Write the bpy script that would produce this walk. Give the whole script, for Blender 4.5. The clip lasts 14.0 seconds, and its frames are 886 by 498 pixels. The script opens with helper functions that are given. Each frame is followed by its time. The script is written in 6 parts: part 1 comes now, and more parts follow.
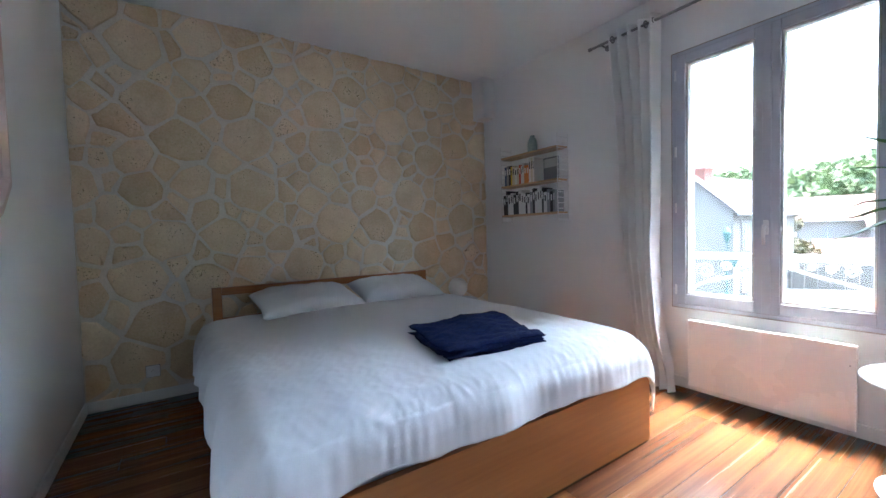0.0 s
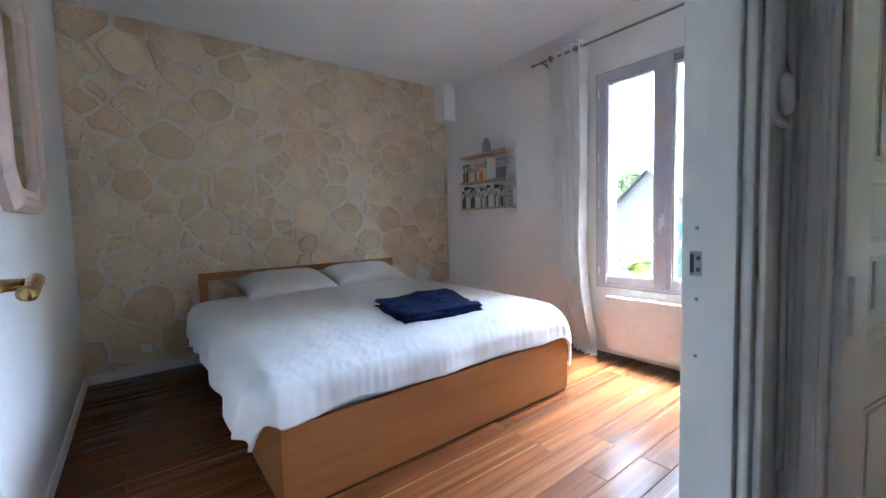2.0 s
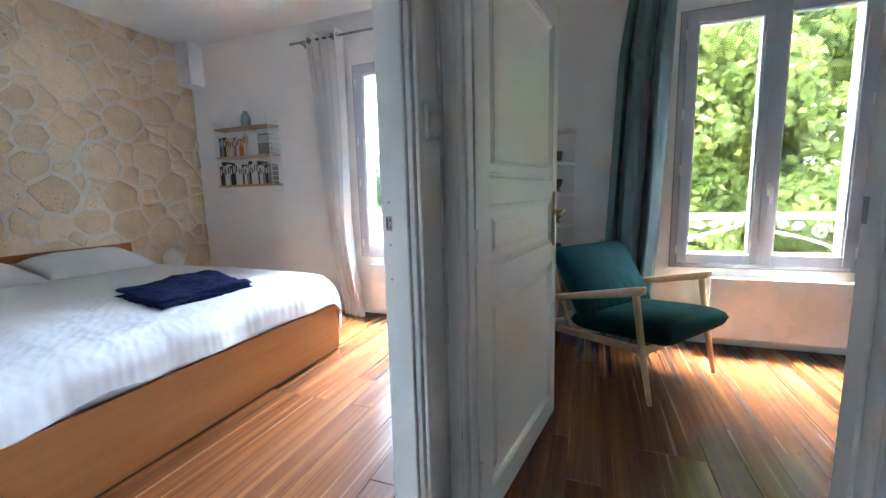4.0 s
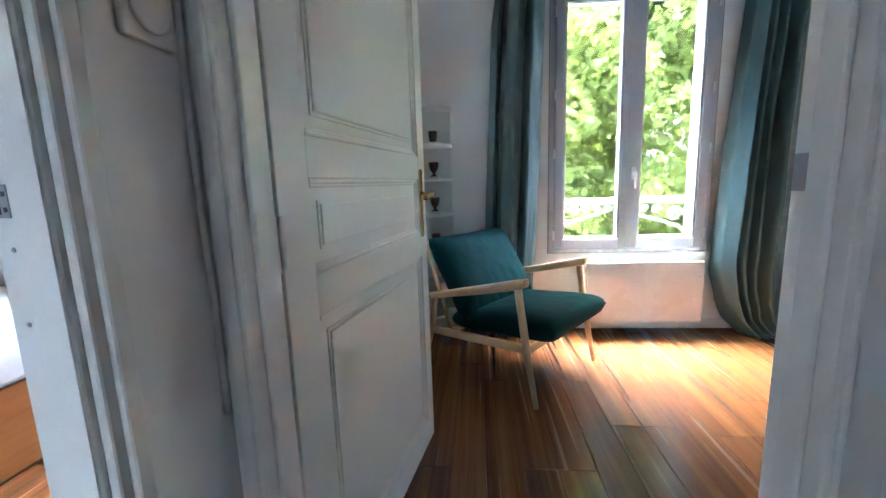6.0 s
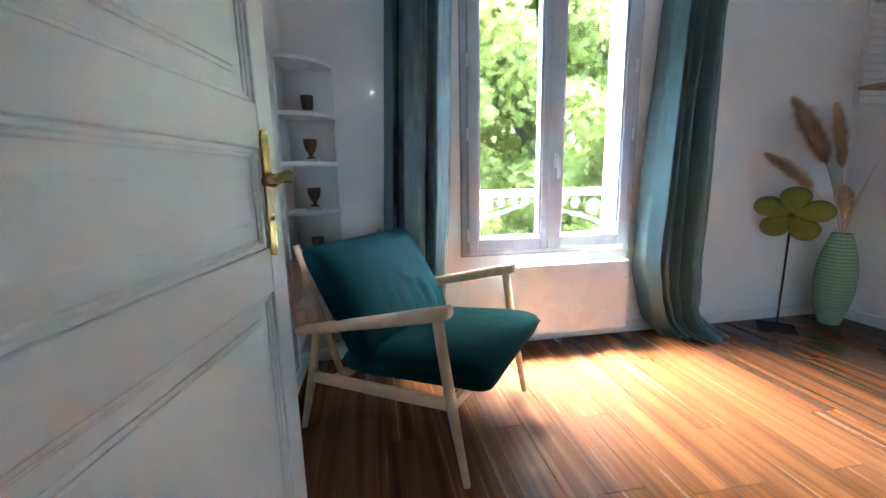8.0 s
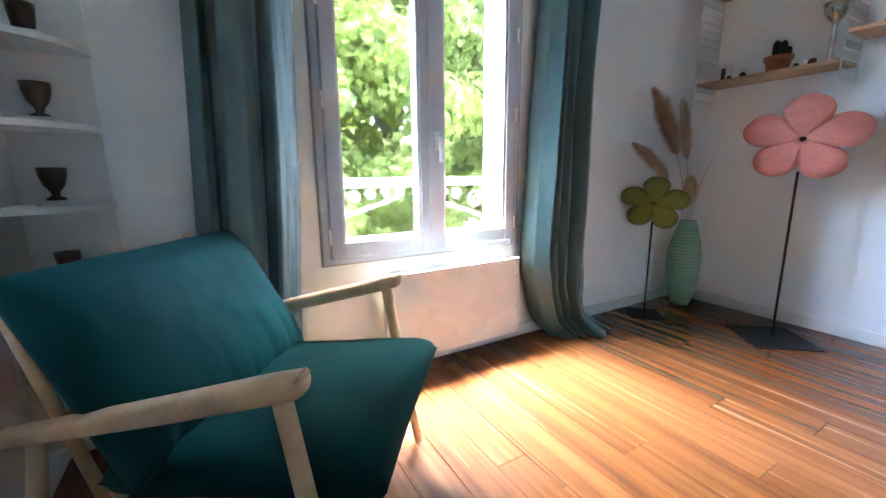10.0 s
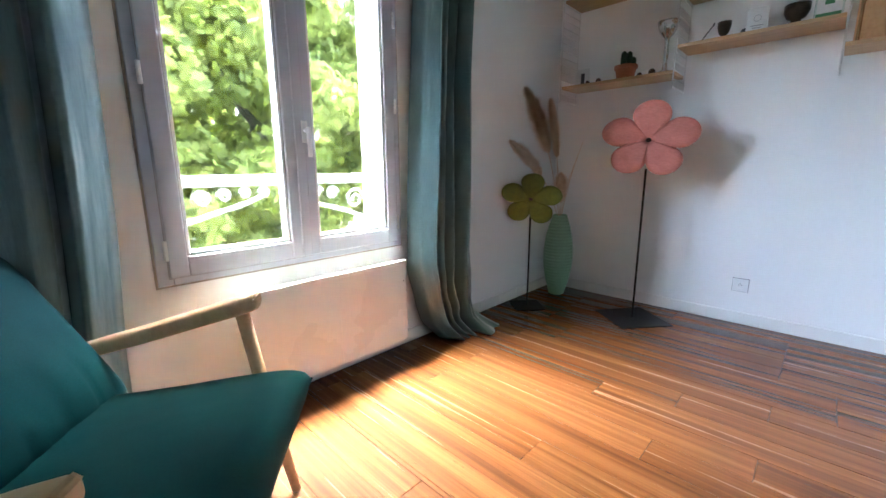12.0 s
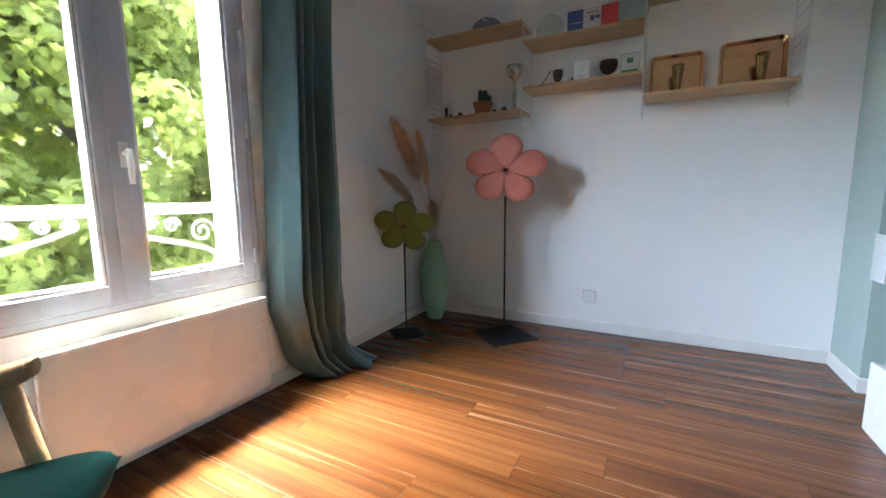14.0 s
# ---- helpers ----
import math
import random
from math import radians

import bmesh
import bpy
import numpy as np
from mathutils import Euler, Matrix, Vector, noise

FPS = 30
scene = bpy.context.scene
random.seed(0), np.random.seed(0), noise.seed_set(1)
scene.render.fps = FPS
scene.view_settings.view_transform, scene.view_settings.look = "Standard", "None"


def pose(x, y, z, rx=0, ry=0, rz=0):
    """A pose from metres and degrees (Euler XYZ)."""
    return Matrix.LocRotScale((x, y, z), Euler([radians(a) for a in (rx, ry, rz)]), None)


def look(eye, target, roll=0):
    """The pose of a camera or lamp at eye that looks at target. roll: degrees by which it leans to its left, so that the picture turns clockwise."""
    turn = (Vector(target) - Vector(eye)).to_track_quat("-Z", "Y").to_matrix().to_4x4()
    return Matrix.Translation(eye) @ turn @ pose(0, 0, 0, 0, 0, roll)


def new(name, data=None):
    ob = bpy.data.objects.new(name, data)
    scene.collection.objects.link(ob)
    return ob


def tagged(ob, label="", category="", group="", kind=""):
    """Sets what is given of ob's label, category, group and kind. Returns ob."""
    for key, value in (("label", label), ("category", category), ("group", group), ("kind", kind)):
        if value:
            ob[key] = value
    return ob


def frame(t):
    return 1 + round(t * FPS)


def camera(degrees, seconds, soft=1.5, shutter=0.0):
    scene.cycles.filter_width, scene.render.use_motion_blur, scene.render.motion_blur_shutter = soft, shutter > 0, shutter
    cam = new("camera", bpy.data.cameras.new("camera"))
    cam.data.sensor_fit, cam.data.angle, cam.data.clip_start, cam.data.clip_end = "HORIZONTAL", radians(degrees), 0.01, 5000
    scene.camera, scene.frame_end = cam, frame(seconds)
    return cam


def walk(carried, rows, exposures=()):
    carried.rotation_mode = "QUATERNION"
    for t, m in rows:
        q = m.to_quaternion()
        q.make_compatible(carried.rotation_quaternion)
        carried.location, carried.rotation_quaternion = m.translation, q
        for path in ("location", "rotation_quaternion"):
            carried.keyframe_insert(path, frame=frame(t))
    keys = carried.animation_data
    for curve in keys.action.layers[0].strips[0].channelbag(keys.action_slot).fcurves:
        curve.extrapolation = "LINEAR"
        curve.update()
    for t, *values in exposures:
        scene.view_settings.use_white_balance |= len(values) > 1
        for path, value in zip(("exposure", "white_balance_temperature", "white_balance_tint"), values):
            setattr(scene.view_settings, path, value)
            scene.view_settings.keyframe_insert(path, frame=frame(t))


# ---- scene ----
import colorsys

cam = camera(96.23, 14.0)
# seconds, x, y, z in metres, yaw, pitch, roll in degrees
ROWS = [
    (0.0, 1.878, -0.775, 1.179, -33.72, -2.36, 1.61),
    (0.5, 1.869, -0.870, 1.188, -34.16, -2.68, 1.59),
    (1.0, 1.834, -1.020, 1.186, -34.46, -2.91, 1.85),
    (1.5, 1.767, -1.147, 1.179, -35.25, -3.16, 1.71),
    (2.0, 1.673, -1.237, 1.182, -37.70, -3.77, 1.59),
    (2.5, 1.590, -1.311, 1.178, -44.80, -4.74, 1.28),
    (3.0, 1.529, -1.368, 1.179, -53.99, -6.03, 1.30),
    (3.5, 1.487, -1.418, 1.182, -62.63, -7.06, 1.53),
    (4.0, 1.474, -1.454, 1.179, -69.47, -7.80, 1.53),
    (4.2, 1.482, -1.467, 1.180, -71.79, -8.13, 1.56),
    (6.3, 2.017, -1.496, 1.115, -86.06, -9.42, 1.69),
    (6.5, 2.080, -1.487, 1.118, -86.52, -9.58, 1.57),
    (7.0, 2.233, -1.461, 1.105, -89.25, -9.58, 1.68),
    (7.5, 2.420, -1.456, 1.083, -95.05, -10.35, 1.18),
    (8.0, 2.581, -1.492, 1.079, -100.11, -10.48, 1.16),
    (10.5, 3.191, -1.643, 0.999, -124.44, -11.30, 0.32),
    (11.0, 3.234, -1.676, 1.004, -128.62, -11.53, 0.27),
    (11.5, 3.241, -1.712, 1.003, -132.39, -11.47, 0.30),
    (12.0, 3.237, -1.743, 1.000, -136.07, -11.47, 0.30),
    (12.5, 3.237, -1.775, 0.998, -140.12, -11.16, 0.36),
    (13.0, 3.215, -1.810, 1.003, -144.15, -10.79, 0.47),
    (13.5, 3.217, -1.822, 1.000, -148.64, -9.39, 0.30),
    (14.0, 3.183, -1.841, 0.996, -152.17, -7.63, 0.64),
]
EXPOSURES = [(0.0, 7.0, 5400, 0), (1.5, 7.1, 5450, 1), (2.5, 7.65, 5500, 0), (3.0, 7.8, 5500, -1), (4.0, 7.75, 5600, -2), (7.0, 8.15, 5300, 0), (11.0, 8.0, 5500, 0), (14.0, 7.5, 6050, -1)]
walk(cam, [(t, pose(x, y, z, 90 + pitch, roll, yaw)) for t, x, y, z, yaw, pitch, roll in ROWS], EXPOSURES)

# ---- sky and sun ----
SUN_EL, SUN_AZ = 75.0, 90.0
world = bpy.data.worlds.new("overcast_sky")
scene.world = world
world.use_nodes = True
wn = world.node_tree
sky = wn.nodes.new("ShaderNodeTexSky")
sky.sky_type = "NISHITA"
sky.sun_disc = False
sky.sun_elevation, sky.sun_rotation = radians(SUN_EL), radians(SUN_AZ)
sky.air_density, sky.dust_density, sky.ozone_density = 0.8, 6.0, 0.6
# an overcast sky is about three times brighter overhead than at the horizon
wc, wx, wr, wm = (wn.nodes.new(k) for k in ("ShaderNodeTexCoord", "ShaderNodeSeparateXYZ", "ShaderNodeMapRange", "ShaderNodeVectorMath"))
wn.links.new(wc.outputs["Generated"], wx.inputs[0])
wn.links.new(wx.outputs["Z"], wr.inputs["Value"])
wr.inputs["From Min"].default_value, wr.inputs["From Max"].default_value = 0.0, 1.0
wr.inputs["To Min"].default_value, wr.inputs["To Max"].default_value = 0.46, 1.45
wm.operation = "SCALE"
wn.links.new(sky.outputs["Color"], wm.inputs[0])
wn.links.new(wr.outputs["Result"], wm.inputs["Scale"])
wn.links.new(wm.outputs[0], wn.nodes["Background"].inputs["Color"])
wn.nodes["Background"].inputs["Strength"].default_value = 0.15
sun = bpy.data.lights.new("sun", "SUN")
sun.energy, sun.angle, sun.color = 0.2, radians(75), (1.0, 0.97, 0.93)
sun_ob = new("sun", sun)
a, e = radians(SUN_AZ), radians(SUN_EL)
sun_ob.matrix_world = look((0, 0, 30), Vector((0, 0, 30)) - Vector((math.sin(a) * math.cos(e), math.cos(a) * math.cos(e), math.sin(e))))

# portals that guide the sky's light through the two windows
for px_, y_mid, wide, high in ((5.0, 0.153, 1.13, 1.82), (5.0, -2.577, 1.12, 1.82)):
    pl = bpy.data.lights.new("window_portal", "AREA")
    pl.shape, pl.size, pl.size_y = "RECTANGLE", wide, high
    pl.cycles.is_portal = True
    pl_ob = new("window_portal", pl)
    pl_ob.matrix_world = look((px_, y_mid, 1.5), (0.0, y_mid, 1.5))


# ---- materials ----
def mat(name, col, rough=0.6, metal=0.0, col2=None, scale=6.0, fine=60.0, mix=0.5, bump=0.15, dist=0.002, stretch=(1, 1, 1),
        sheen=0.0, per_object=0.0, rough_var=0.08, pits=0.0, coat=0.0, transmission=0.0, translucent=None, island=False, spec=0.5, ramp=(0.3, 0.7)):
    """A surface with two scales of variation: broad blotches and fine grain, and a fine relief."""
    m = bpy.data.materials.new(name)
    m.use_nodes = True
    nt = m.node_tree
    b = nt.nodes["Principled BSDF"]
    N = nt.nodes.new
    L = nt.links.new
    tc, mp = N("ShaderNodeTexCoord"), N("ShaderNodeMapping")
    mp.inputs["Scale"].default_value = stretch
    L(tc.outputs["Object"], mp.inputs["Vector"])
    vec = mp.outputs["Vector"]
    if per_object:
        oi, add = N("ShaderNodeObjectInfo"), N("ShaderNodeVectorMath")
        add.operation = "MULTIPLY_ADD"
        cx = N("ShaderNodeCombineXYZ")
        for i in range(3):
            L(oi.outputs["Random"], cx.inputs[i])
        L(cx.outputs[0], add.inputs[0])
        add.inputs[1].default_value = (37.0, 91.0, 53.0)
        L(vec, add.inputs[2])
        vec = add.outputs[0]
    n1, n2 = N("ShaderNodeTexNoise"), N("ShaderNodeTexNoise")
    n1.inputs["Scale"].default_value, n1.inputs["Detail"].default_value = scale, 5
    n2.inputs["Scale"].default_value, n2.inputs["Detail"].default_value = fine, 6
    L(vec, n1.inputs["Vector"])
    L(vec, n2.inputs["Vector"])
    mx = N("ShaderNodeMix")
    mx.data_type = "FLOAT"
    mx.inputs[0].default_value = mix
    L(n1.outputs["Fac"], mx.inputs[2])
    L(n2.outputs["Fac"], mx.inputs[3])
    fac = mx.outputs[0]
    if per_object or island:
        src = N("ShaderNodeObjectInfo").outputs["Random"] if per_object else N("ShaderNodeNewGeometry").outputs["Random Per Island"]
        k = N("ShaderNodeMath")
        k.operation = "MULTIPLY_ADD"
        sh = N("ShaderNodeMath")
        sh.operation = "SUBTRACT"
        L(src, sh.inputs[0])
        sh.inputs[1].default_value = 0.5
        L(sh.outputs[0], k.inputs[0])
        k.inputs[1].default_value = per_object or 0.5
        L(fac, k.inputs[2])
        fac = k.outputs[0]
    rp = N("ShaderNodeValToRGB")
    c2 = col2 or tuple(v * 0.86 for v in col)
    rp.color_ramp.elements[0].position, rp.color_ramp.elements[1].position = ramp
    rp.color_ramp.elements[0].color, rp.color_ramp.elements[1].color = (*c2, 1), (*col, 1)
    L(fac, rp.inputs["Fac"])
    L(rp.outputs["Color"], b.inputs["Base Color"])
    mr = N("ShaderNodeMapRange")
    mr.inputs["To Min"].default_value, mr.inputs["To Max"].default_value = max(0.02, rough - rough_var), min(1, rough + rough_var)
    L(n1.outputs["Fac"], mr.inputs["Value"])
    L(mr.outputs["Result"], b.inputs["Roughness"])
    b.inputs["Metallic"].default_value = metal
    b.inputs["Coat Weight"].default_value = coat
    b.inputs["Sheen Weight"].default_value = sheen
    b.inputs["Specular IOR Level"].default_value = spec
    b.inputs["Transmission Weight"].default_value = transmission
    if bump:
        bp = N("ShaderNodeBump")
        bp.inputs["Strength"].default_value, bp.inputs["Distance"].default_value = bump, dist
        L(mx.outputs[0], bp.inputs["Height"])
        if pits:
            # small hollows, many on some pieces and few on others, with shade put into their colour
            n3, edge, sel = N("ShaderNodeTexNoise"), N("ShaderNodeMapRange"), N("ShaderNodeMapRange")
            n3.inputs["Scale"].default_value, n3.inputs["Detail"].default_value, n3.inputs["Roughness"].default_value = pits, 4, 0.62
            L(vec, n3.inputs["Vector"])
            L(n1.outputs["Fac"], sel.inputs["Value"])
            sel.inputs["From Min"].default_value, sel.inputs["From Max"].default_value = 0.35, 0.65
            sel.inputs["To Min"].default_value, sel.inputs["To Max"].default_value = 0.20, 0.36
            low = N("ShaderNodeMath")
            low.operation = "SUBTRACT"
            L(n3.outputs["Fac"], low.inputs[0])
            L(sel.outputs["Result"], low.inputs[1])
            L(low.outputs[0], edge.inputs["Value"])
            edge.inputs["From Min"].default_value, edge.inputs["From Max"].default_value = 0.0, 0.07
            hm, cm = N("ShaderNodeMath"), N("ShaderNodeMix")
            hm.operation = "MULTIPLY_ADD"
            L(edge.outputs["Result"], hm.inputs[0])
            hm.inputs[1].default_value = 0.8
            L(mx.outputs[0], hm.inputs[2])
            L(hm.outputs[0], bp.inputs["Height"])
            cm.data_type = "RGBA"
            L(edge.outputs["Result"], cm.inputs[0])
            # half the dark tone stands in for shade inside the hollows
            cm.inputs[6].default_value = (*[v * 0.5 for v in c2], 1)
            L(rp.outputs["Color"], cm.inputs[7])
            L(cm.outputs[2], b.inputs["Base Color"])
        L(bp.outputs["Normal"], b.inputs["Normal"])
    if translucent:
        tr, ms = N("ShaderNodeBsdfTranslucent"), N("ShaderNodeMixShader")
        L(rp.outputs["Color"], tr.inputs["Color"])
        ms.inputs[0].default_value = translucent
        L(b.outputs[0], ms.inputs[1])
        L(tr.outputs[0], ms.inputs[2])
        L(ms.outputs[0], nt.nodes["Material Output"].inputs["Surface"])
    return m


def wood(name, light, dark, rough, along="x", grain=1.0, per_object=0.35, coat=0.0, bump=0.08, spec=0.5, ramp=(0.3, 0.7), run=0.55):
    s = {"x": (run, 9, 9), "y": (9, run, 9), "z": (9, 9, run)}[along]
    return mat(name, light, rough, col2=dark, scale=1.6 * grain, fine=9.0 * grain, mix=0.45, bump=bump, dist=0.001, stretch=s,
               per_object=per_object, coat=coat, rough_var=0.06, spec=spec, ramp=ramp)


def glass_mat(name, tint=(1, 1, 1), rough=0.0):
    m = bpy.data.materials.new(name)
    m.use_nodes = True
    nt = m.node_tree
    nt.nodes.remove(nt.nodes["Principled BSDF"])
    tr, gl, ms, fr = (nt.nodes.new(k) for k in ("ShaderNodeBsdfTransparent", "ShaderNodeBsdfGlossy", "ShaderNodeMixShader", "ShaderNodeFresnel"))
    tr.inputs["Color"].default_value = (*tint, 1)
    gl.inputs["Roughness"].default_value = rough
    fr.inputs["IOR"].default_value = 1.45
    nt.links.new(fr.outputs[0], ms.inputs[0])
    nt.links.new(tr.outputs[0], ms.inputs[1])
    nt.links.new(gl.outputs[0], ms.inputs[2])
    nt.links.new(ms.outputs[0], nt.nodes["Material Output"].inputs["Surface"])
    return m


M = {}
M["wall"] = mat("white_wall_paint", (0.86, 0.85, 0.835), 0.75, col2=(0.83, 0.82, 0.805), scale=1.2, fine=90, mix=0.4, bump=0.08, dist=0.001)
M["sage"] = mat("sage_wall_paint", (0.42, 0.50, 0.46), 0.75, col2=(0.39, 0.47, 0.43), scale=1.2, fine=90, bump=0.08, dist=0.001)
M["ceiling"] = mat("ceiling_paint", (0.87, 0.865, 0.855), 0.85, col2=(0.84, 0.835, 0.825), scale=1.0, fine=70, bump=0.05, dist=0.001)
M["trim"] = mat("white_gloss_paint", (0.80, 0.79, 0.76), 0.36, col2=(0.775, 0.765, 0.735), scale=2.5, fine=40, mix=0.3, bump=0.06, dist=0.002)
M["door"] = mat("door_paint", (0.78, 0.79, 0.74), 0.36, col2=(0.755, 0.765, 0.715), scale=1.5, fine=30, mix=0.35, bump=0.06, dist=0.001, stretch=(2, 2, 0.7))
M["pvc"] = mat("window_frame_paint", (0.50, 0.52, 0.585), 0.38, col2=(0.475, 0.495, 0.56), scale=3, fine=50, bump=0.02)
M["whitepvc"] = mat("white_plastic", (0.78, 0.78, 0.78), 0.35, col2=(0.74, 0.74, 0.74), scale=3, fine=80, bump=0.02)
M["heater"] = mat("heater_enamel", (0.82, 0.81, 0.80), 0.28, col2=(0.79, 0.78, 0.77), scale=2, fine=50, bump=0.02)
M["grey"] = mat("grey_plastic", (0.35, 0.35, 0.36), 0.5, bump=0.02)
M["sealant"] = mat("beige_sealant", (0.36, 0.31, 0.26), 0.8, fine=80, bump=0.1)
M["hole"] = mat("dark_socket", (0.02, 0.02, 0.02), 0.6, bump=0.0)
M["mortar"] = mat("lime_mortar", (0.79, 0.725, 0.62), 0.95, col2=(0.63, 0.565, 0.465), scale=9, fine=110, mix=0.6, bump=0.9, dist=0.008)
M["stone"] = mat("limestone", (0.80, 0.66, 0.465), 0.92, col2=(0.56, 0.41, 0.235), scale=6, fine=75, mix=0.45, bump=1.0, dist=0.012, per_object=0.26, pits=80, ramp=(0.20, 0.66))


def floor_mat(name):
    """Strand-woven bamboo: long soft light and dark streaks, fine fibre lines, short dark flecks and a satin lacquer."""
    m = bpy.data.materials.new(name)
    m.use_nodes = True
    nt = m.node_tree
    b, N, L = nt.nodes["Principled BSDF"], nt.nodes.new, nt.links.new
    tc, oi, cx, sh = N("ShaderNodeTexCoord"), N("ShaderNodeObjectInfo"), N("ShaderNodeCombineXYZ"), N("ShaderNodeVectorMath")
    for i in range(3):
        L(oi.outputs["Random"], cx.inputs[i])
    sh.operation = "MULTIPLY_ADD"
    L(cx.outputs[0], sh.inputs[0])
    sh.inputs[1].default_value = (37.0, 91.0, 53.0)
    L(tc.outputs["Object"], sh.inputs[2])

    def band(along, across, detail, rough=0.55):
        mp, n = N("ShaderNodeMapping"), N("ShaderNodeTexNoise")
        mp.inputs["Scale"].default_value = (along, across, 1.0)
        L(sh.outputs[0], mp.inputs["Vector"])
        L(mp.outputs[0], n.inputs["Vector"])
        n.inputs["Scale"].default_value, n.inputs["Detail"].default_value, n.inputs["Roughness"].default_value = 1.0, detail, rough
        return n.outputs["Fac"]

    def mathn(op, a_, b_, c_=None):
        k = N("ShaderNodeMath")
        k.operation = op
        for i, v in enumerate((a_, b_, c_)):
            if v is None:
                continue
            if isinstance(v, (int, float)):
                k.inputs[i].default_value = v
            else:
                L(v, k.inputs[i])
        return k.outputs[0]
    broad, streak, fibre, fleck = band(0.40, 15.0, 3), band(0.7, 40.0, 4), band(3.0, 240.0, 3), band(14.0, 150.0, 2)
    v = mathn("MULTIPLY_ADD", broad, 0.52, mathn("MULTIPLY_ADD", streak, 0.38, mathn("MULTIPLY", fibre, 0.16)))
    v = mathn("MULTIPLY_ADD", mathn("SUBTRACT", oi.outputs["Random"], 0.5), 0.09, v)
    rp = N("ShaderNodeValToRGB")
    rp.color_ramp.elements[0].position, rp.color_ramp.elements[0].color = 0.40, (0.074, 0.025, 0.0085, 1)
    rp.color_ramp.elements[1].position, rp.color_ramp.elements[1].color = 0.68, (0.225, 0.092, 0.031, 1)
    mid = rp.color_ramp.elements.new(0.53)
    mid.color = (0.132, 0.048, 0.0145, 1)
    L(v, rp.inputs["Fac"])
    spot, mx = N("ShaderNodeMapRange"), N("ShaderNodeMix")
    spot.inputs["From Min"].default_value, spot.inputs["From Max"].default_value = 0.715, 0.76
    spot.inputs["To Max"].default_value = 0.75
    L(fleck, spot.inputs["Value"])
    mx.data_type = "RGBA"
    L(spot.outputs[0], mx.inputs[0])
    L(rp.outputs["Color"], mx.inputs[6])
    mx.inputs[7].default_value = (0.030, 0.011, 0.005, 1)
    L(mx.outputs[2], b.inputs["Base Color"])
    L(mathn("MULTIPLY_ADD", streak, 0.16, 0.17), b.inputs["Roughness"])
    b.inputs["Specular IOR Level"].default_value = 0.5
    bp = N("ShaderNodeBump")
    bp.inputs["Strength"].default_value, bp.inputs["Distance"].default_value = 0.05, 0.001
    L(mathn("ADD", fibre, streak), bp.inputs["Height"])
    L(bp.outputs["Normal"], b.inputs["Normal"])
    return m


M["floor"] = floor_mat("floor_wood")
M["subfloor"] = mat("floor_joint", (0.05, 0.025, 0.012), 0.7, bump=0.0)
M["bed"] = wood("bed_veneer", (0.38, 0.160, 0.044), (0.28, 0.105, 0.027), 0.38, "x", 0.9, 0.1, bump=0.04)
M["beech"] = wood("beech", (0.62, 0.42, 0.25), (0.48, 0.30, 0.16), 0.42, "x", 1.0, 0.15, bump=0.05)
M["shelfwood"] = wood("oak_shelf", (0.56, 0.37, 0.20), (0.42, 0.25, 0.12), 0.45, "x", 1.0, 0.2, bump=0.05)
M["shelfwood_y"] = wood("oak_shelf_cross", (0.56, 0.37, 0.20), (0.42, 0.25, 0.12), 0.45, "y", 1.0, 0.2, bump=0.05)
M["linen"] = mat("white_cotton", (0.73, 0.735, 0.75), 0.85, col2=(0.69, 0.695, 0.71), scale=5, fine=180, mix=0.5, bump=0.25, dist=0.002, sheen=0.1)
M["towel"] = mat("navy_terry", (0.013, 0.024, 0.095), 0.97, col2=(0.003, 0.006, 0.028), scale=70, fine=170, mix=0.5, bump=1.0, dist=0.009, sheen=0.0, spec=0.15)
M["sheer"] = mat("white_linen_curtain", (0.90, 0.895, 0.885), 0.9, col2=(0.86, 0.855, 0.845), scale=4, fine=220, bump=0.15, dist=0.001, translucent=0.3)
M["teal"] = mat("teal_velvet", (0.0030, 0.040, 0.039), 0.8, col2=(0.0015, 0.024, 0.024), scale=5, fine=240, mix=0.35, bump=0.12, dist=0.001, sheen=0.0, spec=0.1)
M["curtain"] = mat("teal_satin_curtain", (0.100, 0.168, 0.166), 0.36, col2=(0.062, 0.112, 0.112), scale=7, fine=240, mix=0.45, bump=0.16, dist=0.001, sheen=0.15, stretch=(1, 1, 0.18))
M["lining"] = mat("grey_curtain_lining", (0.50, 0.54, 0.57), 0.7, col2=(0.44, 0.48, 0.51), scale=3, fine=200, bump=0.1, dist=0.001)
M["steel"] = mat("brushed_steel", (0.32, 0.31, 0.32), 0.35, 0.9, fine=120, bump=0.03)
M["chrome"] = mat("silver_metal", (0.62, 0.61, 0.60), 0.2, 1.0, fine=60, bump=0.02)
M["bronze"] = mat("dark_bronze", (0.10, 0.07, 0.05), 0.3, 1.0, col2=(0.06, 0.04, 0.03), fine=60, bump=0.05)
M["brass"] = mat("worn_brass", (0.58, 0.40, 0.17), 0.24, 1.0, col2=(0.32, 0.20, 0.08), scale=14, fine=70, bump=0.04)
M["copper"] = mat("copper_tray", (0.84, 0.53, 0.32), 0.18, 1.0, col2=(0.66, 0.38, 0.20), scale=8, fine=50, bump=0.05)
M["iron"] = mat("black_iron", (0.010, 0.010, 0.010), 0.75, 0.0, fine=90, bump=0.1, spec=0.2)
M["wire"] = mat("white_wire", (0.78, 0.77, 0.75), 0.4, fine=60, bump=0.0)
M["terracotta"] = mat("terracotta", (0.42, 0.15, 0.075), 0.75, col2=(0.30, 0.10, 0.05), scale=5, fine=70, bump=0.2, dist=0.002)
